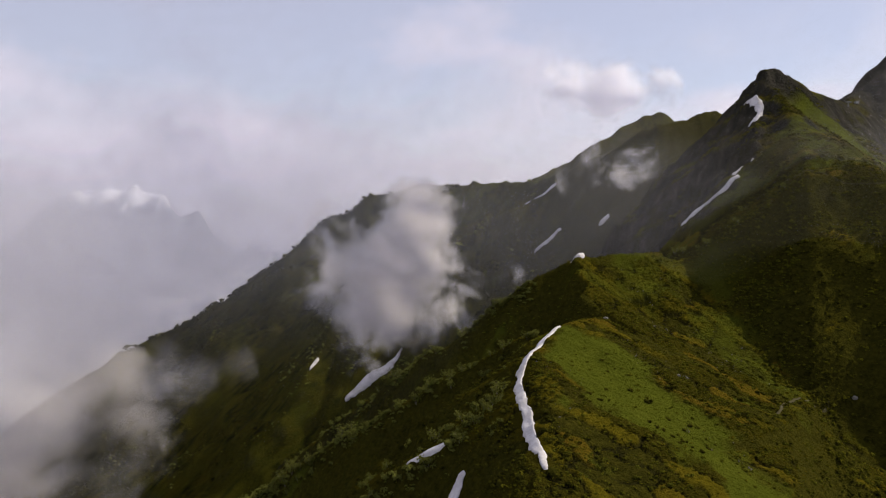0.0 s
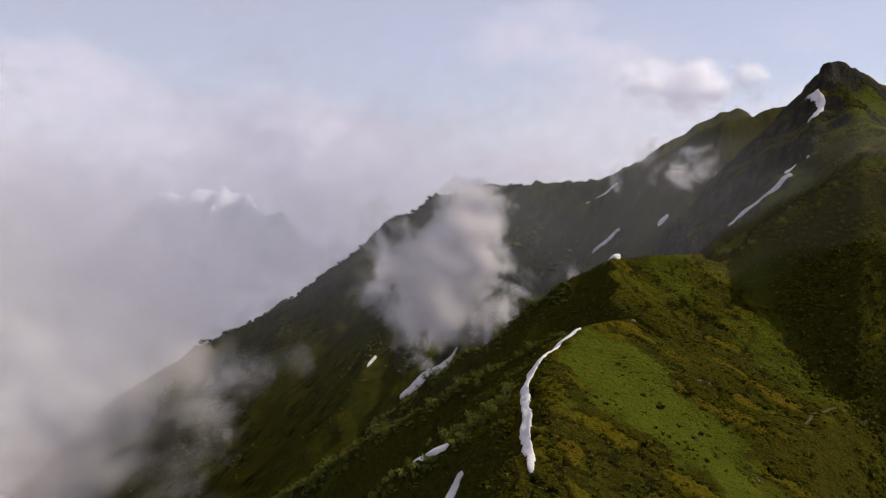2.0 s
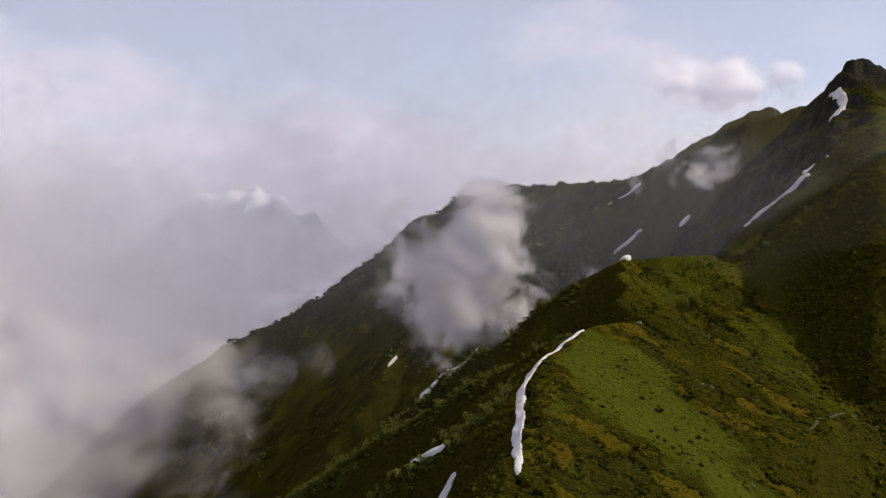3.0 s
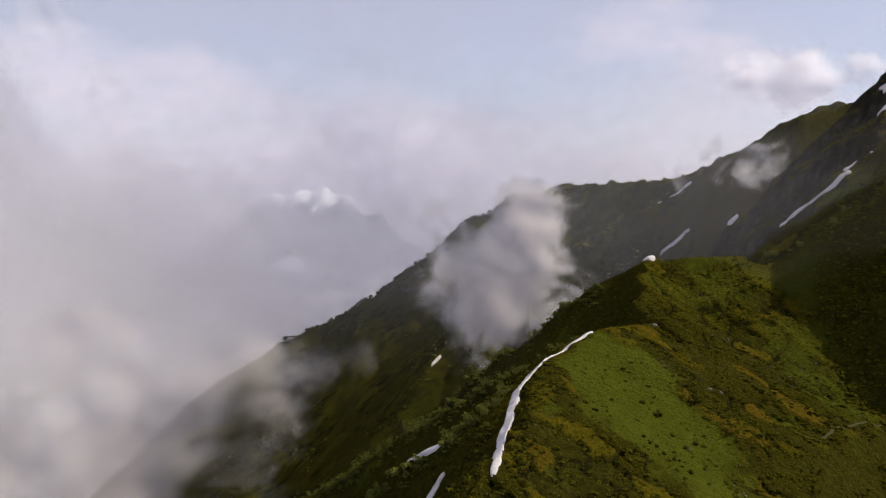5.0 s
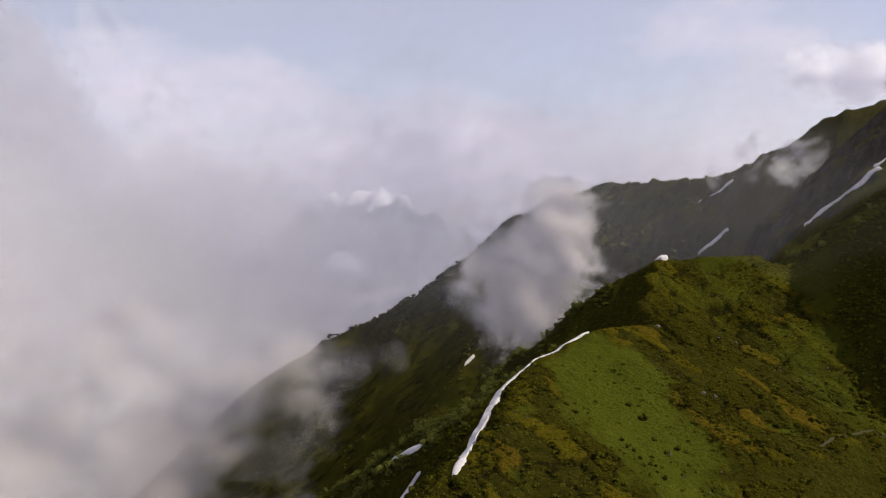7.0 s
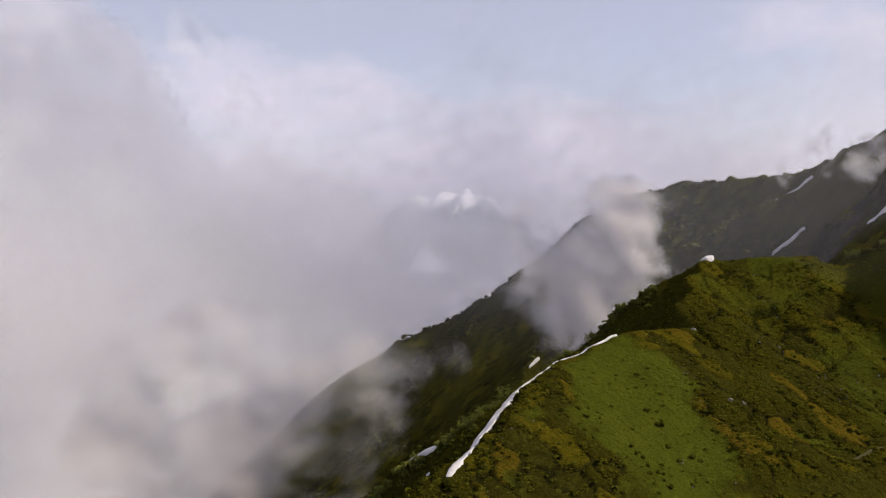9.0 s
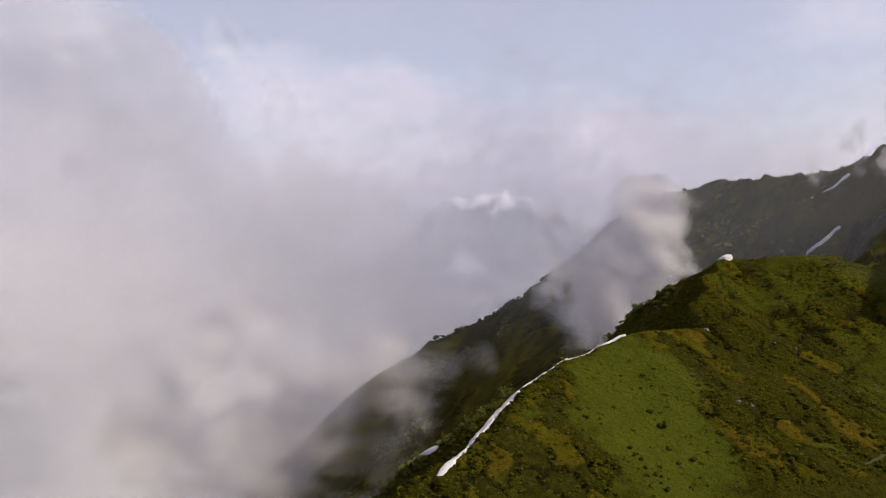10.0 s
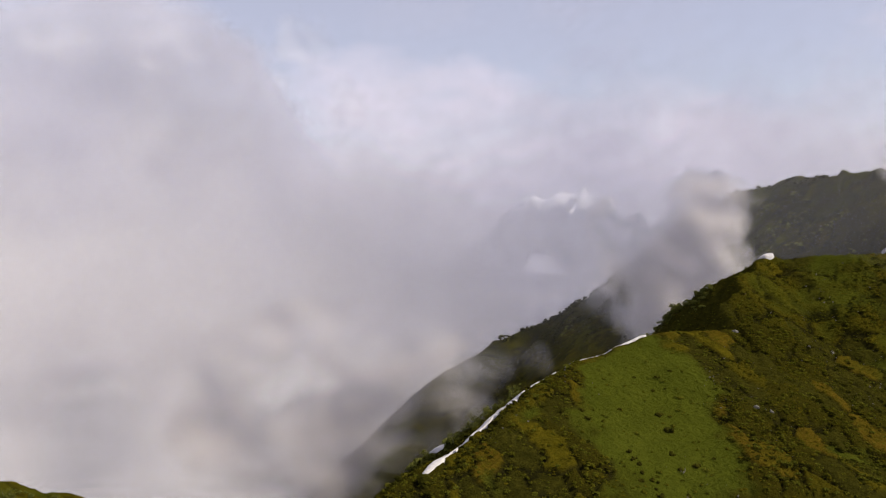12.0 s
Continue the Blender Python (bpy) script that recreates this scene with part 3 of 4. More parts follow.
BIRCH = make_leaf("birch_leaves", (0.078, 0.084, 0.016), (0.125, 0.130, 0.026), (0.175, 0.175, 0.040))
SCRUB = make_leaf("scrub_leaves", (0.025, 0.025, 0.0035), (0.042, 0.041, 0.005), (0.066, 0.060, 0.007))
DWARF = make_leaf("dwarf_shrub_leaves", (0.056, 0.051, 0.004), (0.086, 0.073, 0.0055), (0.115, 0.090, 0.007))
FRESH = make_leaf("fresh_shrub_leaves", (0.066, 0.070, 0.008), (0.105, 0.106, 0.012), (0.150, 0.146, 0.018))
GREEN = make_leaf("green_shrub_leaves", (0.046, 0.047, 0.005), (0.078, 0.076, 0.007), (0.120, 0.111, 0.011))
STONE, BARK = make_stone(), make_plain("grey_bark", (0.16, 0.14, 0.11), 0.9)
STEEL, PALE_WALL, TRAIL = make_plain("dull_steel", (0.16, 0.16, 0.17), 0.5), make_plain("pale_panel", (0.45, 0.44, 0.43), 0.6), make_plain("trodden_earth", (0.052, 0.045, 0.014), 0.95, 0.6)


def part(name, bm, mat, parent, label=""):
    me = bpy.data.meshes.new(name)
    bm.to_mesh(me)
    bm.free()
    me.materials.append(mat)
    ob = new(name, me)
    ob.parent = parent
    return tagged(ob, label)


def array_object(name, V, F, mat):
    me = bpy.data.meshes.new(name)
    me.from_pydata(np.asarray(V).tolist(), [], np.asarray(F).tolist())
    me.materials.append(mat)
    return new(name, me)


# ---- plants ----
def blob(subdiv):
    bm = bmesh.new()
    bmesh.ops.create_icosphere(bm, subdivisions=subdiv, radius=1.0)
    V = np.array([v.co[:] for v in bm.verts])
    F = np.array([[v.index for v in f.verts] for f in bm.faces])
    bm.free()
    return V, F


BLOB = blob(1), blob(2)
rng = np.random.default_rng(7)


def scatter(n, x0, x1, y0, y1, want):
    """Up to n places in a rectangle, kept with the chance that want(x, y) gives."""
    x, y = rng.uniform(x0, x1, n), rng.uniform(y0, y1, n)
    keep = rng.uniform(0, 1, n) < want(x, y) * off_snow(x, y)
    return x[keep], y[keep]


def tuft(seed, leaves=9, sides=5, big=1.0):
    """A unit shrub: small folded leaf sprays over a low dome."""
    g = np.random.default_rng(seed)
    V, F = [], []
    for k in range(leaves):
        a, r = g.uniform(0, 6.28), math.sqrt(g.uniform(0, 1)) * 0.85
        c = np.array([r * math.cos(a), r * math.sin(a), math.sqrt(1 - r * r) * 0.75])
        n = c * np.array([0.8, 0.8, 1.2]) + g.normal(0, 0.25, 3)
        n /= np.linalg.norm(n)
        t = np.cross(n, g.normal(0, 1, 3))
        t /= np.linalg.norm(t)
        u = np.cross(n, t)
        w = g.uniform(0.34, 0.55) * big
        base = len(V)
        for i in range(sides):
            q = i * 6.2832 / sides
            V.append(c + (t * math.cos(q) + u * math.sin(q)) * w * g.uniform(0.7, 1.1) - n * g.uniform(0.05, 0.3))
        V.append(c + n * 0.1)
        F += [(base + i, base + (i + 1) % sides, base + sides) for i in range(sides)]
    return np.array(V), np.array(F)


TUFTS = [tuft(300 + i) for i in range(8)]
ROUGH = [tuft(320 + i, 5, 4, 1.25) for i in range(8)]          # for shrubs seen from afar
FINE = [tuft(340 + i, 20, 4, 0.62) for i in range(8)]          # for taller leafy thickets


def clumps(name, x, y, size, mat, label, flat=0.6, kinds=TUFTS):
    """Low leafy shrubs, all in one mesh."""
    Vs, Fs, off = [], [], 0
    kind = rng.integers(0, len(kinds), len(x))
    lift = zones(x, y)[4] * smooth(120, 150, y) * (1 - smooth(520, 600, y))
    z = land(x, y) + lift
    for k, (V0, F0) in enumerate(kinds):
        i = np.nonzero(kind == k)[0]
        n = len(i)
        s = size[0] + (size[1] - size[0]) * rng.uniform(0, 1, n) ** 2.5
        a = rng.uniform(0, 6.28, n)
        ca, sa = np.cos(a)[:, None], np.sin(a)[:, None]
        X0, Y0, Z0 = V0[None, :, 0] * rng.uniform(0.8, 1.3, (n, 1)), V0[None, :, 1], V0[None, :, 2]
        P = np.stack([X0 * ca - Y0 * sa, X0 * sa + Y0 * ca, Z0 * flat * rng.uniform(0.7, 1.3, (n, 1))], -1) * s[:, None, None]
        P = P + np.stack([x[i], y[i], z[i] - 0.05 * s], 1)[:, None, :]
        Vs.append(P.reshape(-1, 3))
        Fs.append((F0[None] + (np.arange(n) * len(V0))[:, None, None]).reshape(-1, 3) + off)
        off += n * len(V0)
    return tagged(array_object(name, np.concatenate(Vs), np.concatenate(Fs), mat), label, "shrubs", kind="stuff")


def zone(i, x, y):
    return zones(x, y)[i]


# dwarf shrubs on the mats of the green spur and the second knoll
x, y = scatter(80000, -2, 170, 150, 430, lambda x, y: 0.10 + 0.42 * zone(1, x, y) - 0.10 * zone(0, x, y))
clumps("heath_shrubs", x, y, (0.22, 0.85), DWARF, "low olive and rust dwarf shrubs in dense mats", 0.6, ROUGH)
# taller green shrubs where the mats are bushy
x, y = scatter(110000, 5, 170, 150, 430, lambda x, y: 0.42 * zone(7, x, y) * (1 - zone(0, x, y)) + 0.02)
clumps("bushy_heath", x, y, (0.28, 1.0), GREEN, "olive green shrubs crowding the bushy mats", 0.95, ROUGH)
# darker bushes in lines along the edges of the mats
x, y = scatter(90000, 5, 170, 150, 430, lambda x, y: 0.55 * zone(6, x, y) * smooth(-0.2, 0.3, fbm(x, y, 12, 3, 59)))
clumps("mat_edge_bushes", x, y, (0.3, 1.1), SCRUB, "dark green bushes edging the heath mats", 0.8, ROUGH)
# round bushes dotted over the mats, in loose rows down the slope
def dotted(x, y):
    rows = smooth(0.0, 0.5, fbm(x * 0.80 - y * 0.60, (x * 0.60 + y * 0.80) * 2.4, 22, 4, 61))
    return (0.15 + 0.85 * rows) * (1 - 0.93 * smooth(0.3, 0.7, zone(0, x, y)))


x, y = scatter(7000, 20, 165, 175, 425, dotted)
clumps("round_bushes", x, y, (0.45, 1.25), FRESH, "small fresh green rounded bushes dotted over the heath", 0.95, FINE)
x, y = scatter(5000, 20, 165, 175, 425, dotted)
clumps("dark_round_bushes", x, y, (0.45, 1.3), SCRUB, "small dark rounded bushes dotted over the heath", 0.95, FINE)
# scrub on the shaded flank
x, y = scatter(18000, -150, 34, 170, 560, lambda x, y: 0.25 + 0.75 * smooth(-0.1, 0.5, fbm(x, y, 30, 3, 53)))
clumps("flank_scrub", x, y, (0.5, 2.0), SCRUB, "dark rough scrub on the shaded flank", 0.8, ROUGH)
# scrub in the gully and on the great slope
x, y = scatter(38000, 143, 300, 250, 545, lambda x, y: 0.08 + 0.62 * smooth(-0.05, 0.5, fbm(x, y, 24, 3, 54)) - 0.7 * zone(0, x, y) - 0.8 * zone(2, x, y))
clumps("slope_scrub", x, y, (0.4, 1.7), SCRUB, "dark bushes scattered over the steep slope", 0.8, ROUGH)
x, y = scatter(26000, 143, 300, 250, 545, lambda x, y: 0.10 + 0.9 * smooth(-0.1, 0.5, fbm(x, y, 18, 3, 56)) - 0.8 * zone(2, x, y) - 1.5 * smooth(0.4, 0.8, zone(0, x, y)) * (y > 425))
clumps("slope_bushes", x, y, (0.4, 1.8), GREEN, "olive green bushes scattered over the steep slope", 0.9, ROUGH)
# woods and scrub far over the valley
x, y = scatter(34000, -620, 330, 560, 1120, lambda x, y: 0.1 + 0.9 * smooth(-0.1, 0.5, fbm(x, y, 50, 3, 55)) - 1.5 * smooth(150, 205, land(x, y)))
clumps("far_scrub", x, y, (0.8, 3.0), SCRUB, "dark scrub and low woods on the far mountainside", 0.9, ROUGH)


# birch thickets on the crests of the ribs
def near_line(x, y, line, width):
    d = np.full(np.shape(x), 1e9)
    for (ax, ay, _), (bx, by, _) in zip(line, line[1:]):
        t = np.clip(((x - ax) * (bx - ax) + (y - ay) * (by - ay)) / ((bx - ax) ** 2 + (by - ay) ** 2), 0, 1)
        d = np.minimum(d, np.hypot(x - ax - t * (bx - ax), y - ay - t * (by - ay)))
    return np.exp(-(d / width) ** 2)


x, y = scatter(30000, -130, 45, 235, 545, lambda x, y: 0.6 * sum(near_line(x, y, CRESTS[k]["line"][1:], 6.0) for k in (11, 12, 13)) * (fbm(x, y, 14, 3, 58) > -0.15))
clumps("rib_thickets", x, y, (0.7, 3.0), BIRCH, "light green birch thickets along the ribs of the shaded flank", 0.95, FINE)
# low trees along the crest of the long ridge
x, y = scatter(9000, -470, 110, 960, 1110, lambda x, y: 0.7 * sum(near_line(x, y, CRESTS[k]["line"], 9.0) for k in (8, 9)) * (fbm(x, y, 30, 3, 60) > -0.2))
clumps("crest_trees", x, y, (1.2, 4.2), SCRUB, "dark low trees along the crest of the long ridge", 1.2, TUFTS)
# paler birch thickets among it
x, y = scatter(14000, -450, 120, 560, 1000, lambda x, y: 0.8 * smooth(0.35, 0.7, fbm(x + 0.5 * y, y - 0.6 * x, 46, 3, 57)))
clumps("far_birch_thickets", x, y, (0.9, 3.0), BIRCH, "paler green birch thickets on the far mountainside", 1.0, ROUGH)


def make_tree(seed, height, spread):
    """A crooked mountain birch: forked stems and a crown of many small leaf clumps with gaps."""
    r = random.Random(seed)
    tree = new("mountain_birch")
    bm = bmesh.new()
    tips = []
    for k in range(r.choice((2, 3, 3))):
        a = r.uniform(0, 6.28)
        p = Vector((0.1 * math.cos(a), 0.1 * math.sin(a), -0.4))
        rad, rings = 0.11 * height / 4, []
        for i in range(5):
            ring = [bm.verts.new(p + Vector((math.cos(j * 1.257) * rad, math.sin(j * 1.257) * rad, 0))) for j in range(5)]
            rings.append(ring)
            if i > 1:
                tips.append(p.copy())
            p = p + Vector((math.cos(a) * spread * 0.16 + r.uniform(-.1, .1), math.sin(a) * spread * 0.16 + r.uniform(-.1, .1), height * 0.21))
            rad *= 0.72
        for lo, hi in zip(rings, rings[1:]):
            for j in range(5):
                bm.faces.new((lo[j], lo[(j + 1) % 5], hi[(j + 1) % 5], hi[j]))
        bm.faces.new(rings[-1])
    part("trunk", bm, BARK, tree, "thin grey forked stems")
    V, F = [], []
    for k in range(150):
        c = r.choice(tips)
        q = c + Vector((r.gauss(0, spread * 0.24), r.gauss(0, spread * 0.24), r.gauss(0.12, height * 0.10)))
        if q.z < height * 0.12:
            continue
        w = r.uniform(0.22, 0.5)
        n = Vector((r.gauss(0, 1), r.gauss(0, 1), r.gauss(0.8, 0.8))).normalized()
        t = n.orthogonal().normalized()
        b = n.cross(t)
        base = len(V)
        for i in range(5):
            g = i * 1.2566 + r.uniform(-.3, .3)
            V.append(q + (t * math.cos(g) + b * math.sin(g)) * w * r.uniform(0.6, 1.1) + n * r.uniform(-.12, .02))
        V.append(q + n * w * 0.35)
        for i in range(5):
            F.append((base + i, base + (i + 1) % 5, base + 5))
    crown = array_object("crown", [v[:] for v in V], F, BIRCH)
    crown.parent = tree
    return tagged(tree, "crooked mountain birch with light green leaves on the slope", "tree", "mountain birches")


TREES = [make_tree(100 + i, h, s) for i, (h, s) in enumerate(((4.2, 3.0), (5.0, 3.4), (3.4, 3.2), (5.8, 3.8), (3.0, 2.4)))]


def plant(x, y, size=1.0, k=None):
    if off_snow(np.array([x]), np.array([y]), 2.0)[0] == 0:
        return None
    src = TREES[rng.integers(len(TREES)) if k is None else k]
    m = pose(x, y, land1(x, y) + 0.1, rng.uniform(-6, 6), rng.uniform(-6, 6), rng.uniform(0, 360)) @ Matrix.Diagonal((size, size, size * rng.uniform(0.85, 1.15), 1))
    ob = copy_thing(src, m)
    ob.scale = m.to_scale()
    return ob


def along(line, n, spread, sizes):
    pts = [Vector(p[:2]) for p in line]
    lens = [(b - a).length for a, b in zip(pts, pts[1:])]
    for _ in range(n):
        d = rng.uniform(0, sum(lens))
        for a, b, L in zip(pts, pts[1:], lens):
            if d <= L:
                p = a.lerp(b, d / L)
                break
            d -= L
        plant(p.x + rng.normal(0, spread), p.y + rng.normal(0, spread), rng.uniform(*sizes))


along(CRESTS[11]["line"][1:], 80, 3.2, (0.45, 1.1))
along(CRESTS[12]["line"], 85, 3.5, (0.5, 1.2))
along(CRESTS[13]["line"], 60, 3.2, (0.5, 1.0))
along([(17, 238), (14, 262), (20, 290), (32, 315), (36, 340)], 34, 2.6, (0.28, 0.55))
along([(-20, 320), (-60, 330), (-100, 350)], 26, 8, (0.6, 1.1))
along([(-130, 798), (-118, 806), (-145, 785)], 22, 9, (0.8, 1.5))
along([(-68, 146), (-58, 162), (-52, 172)], 16, 3.0, (0.5, 0.8))
along([(135, 420), (160, 415), (190, 400)], 12, 9, (0.5, 0.9))
for k, t in enumerate(TREES):
    gx_, gy_ = 12 - 5 * k, 268 + 3 * k
    t.matrix_basis = pose(gx_, gy_, land1(gx_, gy_))


# ---- single bushes on the lawn ----
def bush(x, y, r, seed):
    V0, F0 = BLOB[1]
    g = np.random.default_rng(seed)
    V, F = [], []
    for k in range(7):
        c = g.normal(0, 0.42, 3) * r * np.array([1, 1, 0.35])
        s = r * g.uniform(0.4, 0.65)
        V.append(V0 * (1 + 0.22 * g.uniform(-1, 1, (len(V0), 1))) * np.array([s, s, s * 0.8]) + c + np.array([0, 0, s * 0.55]))
        F.append(F0 + k * len(V0))
    ob = array_object("bush", np.concatenate(V), np.concatenate(F), SCRUB)
    ob.location = (x, y, land1(x, y) - 0.1)
    return tagged(ob, "dark green rounded bush on the open turf", "bush", "bushes on the lawn")


for k, (bx, by, br) in enumerate([(75, 252, 1.3), (82, 251, 1.5), (79, 247, 1.2), (71, 262, 1.8), (66, 268, 1.5), (60, 279, 1.0), (56, 262, 0.9), (84, 238, 1.0), (48, 252, 1.4),
                                  (51, 249, 1.2), (95, 262, 1.7), (74, 305, 1.6), (125, 300, 2.4), (131, 296, 2.2), (139, 318, 2.3), (62, 290, 0.8),
                                  (66, 243, 1.1), (68, 241, 0.9), (70, 240, 1.2), (72, 237, 1.0), (75, 236, 1.1), (77, 233, 0.9), (73, 233, 1.2), (79, 230, 1.0), (112, 286, 1.8), (104, 277, 1.5)]):
    bush(bx, by, 0.78 * br, 900 + k)


# ---- stones ----
def stones(name, x, y, size, label):
    V0, F0 = BLOB[0]
    n = len(x)
    s = size[0] + (size[1] - size[0]) * rng.uniform(0, 1, n) ** 3
    P = np.round(V0[None] * (1 + 0.35 * rng.uniform(-1, 1, (n, len(V0))))[..., None] * 1.6) / 1.6
    P = P * s[:, None, None] * rng.uniform(0.6, 1.25, (n, 1, 3))
    V = (P + np.stack([x, y, land(x, y) + 0.75 * s * 0.4 + 0.5], 1)[:, None, :]).reshape(-1, 3)
    F = (F0[None] + (np.arange(n) * len(V0))[:, None, None]).reshape(-1, 3)
    return tagged(array_object(name, V, F, STONE), label, "stones", kind="stuff")


def stone_want(x, y):
    spots = ((78, 293, 9), (88, 286, 8), (70, 312, 7), (84, 246, 6), (90, 233, 7), (104, 268, 8), (40, 262, 7), (34, 236, 7), (105, 345, 16), (95, 372, 14), (120, 325, 14))
    return np.clip(sum(0.5 * np.exp(-((x - a) ** 2 + (y - b) ** 2) / (r * r)) for a, b, r in spots), 0, 0.6)


x, y = scatter(4000, 20, 150, 200, 400, stone_want)
stones("scree_stones", x, y, (0.10, 0.38), "small pale stones strewn among the heath")


def boulder(x, y, r, seed, label):
    V0, F0 = BLOB[1]
    g = np.random.default_rng(seed)
    cuts = g.normal(0, 1, (9, 3))
    cuts /= np.linalg.norm(cuts, axis=1)[:, None]
    lim = np.ones(len(V0))
    for c in cuts:
        lim = np.minimum(lim, 0.72 / np.maximum(V0 @ c, 0.05))
    ob = array_object("boulder", V0 * lim[:, None] * r * np.array([1.1, 0.9, 0.8]), F0, STONE)
    ob.location = (x, y, land1(x, y) + r * 0.45)
    return tagged(ob, label, "boulder", "boulders")


boulder(71, 337, 1.2, 5, "pale boulder in the notch between the knolls")
boulder(175, 322, 1.4, 6, "pale boulder on the gully slope")
boulder(89, 288, 0.9, 7, "pale boulder among heath mats")
boulder(93, 290, 0.7, 8, "pale boulder among heath mats")
boulder(33, 238, 0.8, 9, "pale boulder among heath mats")


# ---- trails ----
def trail(line, half, label):
    P = []
    for (ax, ay), (bx, by) in zip(line, line[1:]):
        n = max(2, int(math.hypot(bx - ax, by - ay) / 1.5))
        P += [(ax + (bx - ax) * i / n, ay + (by - ay) * i / n) for i in range(n)]
    P = np.array(P)
    P = P + np.stack([fbm(P[:, 0], P[:, 1], 14, 3, 71), fbm(P[:, 0], P[:, 1], 14, 3, 72)], 1) * 1.3
    T = np.gradient(P, axis=0)
    T /= np.linalg.norm(T, axis=1)[:, None]
    N = np.stack([-T[:, 1], T[:, 0]], 1)
    w = half * (1 + 0.6 * fbm(P[:, 0], P[:, 1], 5, 2, 73))
    Q = np.stack([P + N * (w * s)[:, None] for s in (-1, 0, 1)], 1)
    Z = land(Q[..., 0], Q[..., 1]) + np.array([0.3, 0.55, 0.3])[None] + zones(Q[..., 0], Q[..., 1])[4]
    me = grid_mesh("trail", np.concatenate([Q, Z[..., None]], -1).reshape(-1, 3), 3, len(P))
    me.materials.append(TRAIL)
    return tagged(new("trail", me), label, "trail", kind="structure")


trail([(124, 282), (134, 296), (150, 312), (166, 322)], 0.4, "narrow trodden path crossing the heath slope")
trail([(160, 428), (180, 420), (205, 404), (230, 396)], 0.3, "narrow trodden path across the steep slope")


# ---- the lift on the saddle ----
def box(bm, x, y, z, sx, sy, sz, bevel=0.05):
    r = bmesh.ops.create_cube(bm, size=1.0, matrix=Matrix.Translation((x, y, z)) @ Matrix.Diagonal((sx, sy, sz, 1)))
    bmesh.ops.bevel(bm, geom=list({e for v in r["verts"] for e in v.link_edges}), offset=bevel, segments=1, affect="EDGES")


def tube(bm, a, b, r0, r1, sides=8):
    a, b = Vector(a), Vector(b)
    m = Matrix.Translation((a + b) / 2) @ (b - a).to_track_quat("Z", "Y").to_matrix().to_4x4()
    bmesh.ops.create_cone(bm, cap_ends=True, segments=sides, radius1=r0, radius2=r1, depth=(b - a).length, matrix=m)


def lift_pylon(x, y, h, turn):
    ob = new("lift_pylon")
    bm = bmesh.new()
    tube(bm, (0, 0, -1), (0, 0, h), 0.55, 0.35)
    part("column", bm, STEEL, ob)
    bm = bmesh.new()
    box(bm, 0, 0, h + 0.15, 6.0, 0.5, 0.5)
    part("crossarm", bm, STEEL, ob)
    for s in (-1, 1):
        bm = bmesh.new()
        box(bm, s * 2.8, 0, h - 0.45, 0.35, 3.2, 0.5)
        for k in range(4):
            tube(bm, (s * 2.8 - 0.15, -1.2 + 0.8 * k, h - 0.8), (s * 2.8 + 0.15, -1.2 + 0.8 * k, h - 0.8), 0.3, 0.3)
        part("sheave_train", bm, STEEL, ob)
    ob.matrix_basis = pose(x, y, land1(x, y), 0, 0, turn)
    return tagged(ob, "grey steel chairlift pylon on the saddle", "lift pylon", "lift on the saddle")


def lift_station(x, y, turn):
    ob = new("lift_station")
    bm = bmesh.new()
    box(bm, 0, 0, 2.2, 8, 4.5, 3.0, 0.2)
    part("cabin", bm, PALE_WALL, ob, "pale panelled cabin")
    bm = bmesh.new()
    box(bm, 0, 0, 4.0, 9, 5.4, 0.5, 0.15)
    part("roof", bm, STEEL, ob)
    for s in (-1, 1):
        bm = bmesh.new()
        box(bm, s * 3, 0, 0, 0.7, 0.7, 2.6)
        part("leg", bm, STEEL, ob)
    for k in range(3):
        bm = bmesh.new()
        box(bm, -2.4 + 2.4 * k, -2.27, 2.6, 1.6, 0.1, 1.0, 0.02)
        part("window", bm, STEEL, ob, "dark window")
    ob.matrix_basis = pose(x, y, land1(x, y) + 0.6, 0, 0, turn)
    return tagged(ob, "small pale lift station on the saddle", "lift station", "lift on the saddle")


lift_pylon(293, 567, 4.5, 20).scale = (0.75, 0.75, 0.75)
lift_station(309, 586, 25).scale = (0.4, 0.4, 0.45)


# ---- a far snowy mountain ----
def make_far():
    m, nodes, links = material("far_snowy_rock")
    pos = nodes.new("ShaderNodeNewGeometry").outputs["Position"]
    n = noise_node(m, 0.009, 6, 0.62, pos)
    z = nodes.new("ShaderNodeSeparateXYZ")
    links.new(pos, z.inputs[0])
    lie = calc(m, "ADD", calc(m, "MULTIPLY", calc(m, "SUBTRACT", z.outputs["Z"], 120.0), 0.011), calc(m, "MULTIPLY", calc(m, "SUBTRACT", n, 0.5), 5.0))
    snow = calc(m, "MULTIPLY", lie, 2.5, True)
    return finish(m, mixc(m, snow, (0.075, 0.085, 0.105), (0.88, 0.88, 0.92)), 0.8)


fx, fy = np.meshgrid(np.linspace(-1500, 1500, 170), np.linspace(-500, 700, 60))
FX, FY = fx - 1690, fy + 4130
ALONG = [(-1500, -500), (-900, -250), (-620, -20), (-420, 120), (-290, 215), (-200, 185), (-90, 250), (0, 300), (90, 210), (190, 130), (330, 60), (600, -60), (1000, -200), (1500, -400)]
FZ = np.interp(fx, [a for a, _ in ALONG], [b for _, b in ALONG]) - 0.85 * np.abs(fy - 60 * fbm(fx, fy, 500, 3, 80))
FZ = FZ + 60 * (ridged(fx, fy * 0.7, 240, 5, 81) - 0.6)
far_mesh = grid_mesh("far_mountain", np.stack([FX, FY, FZ], -1).reshape(-1, 3), 170, 60)
far_mesh.materials.append(make_far())
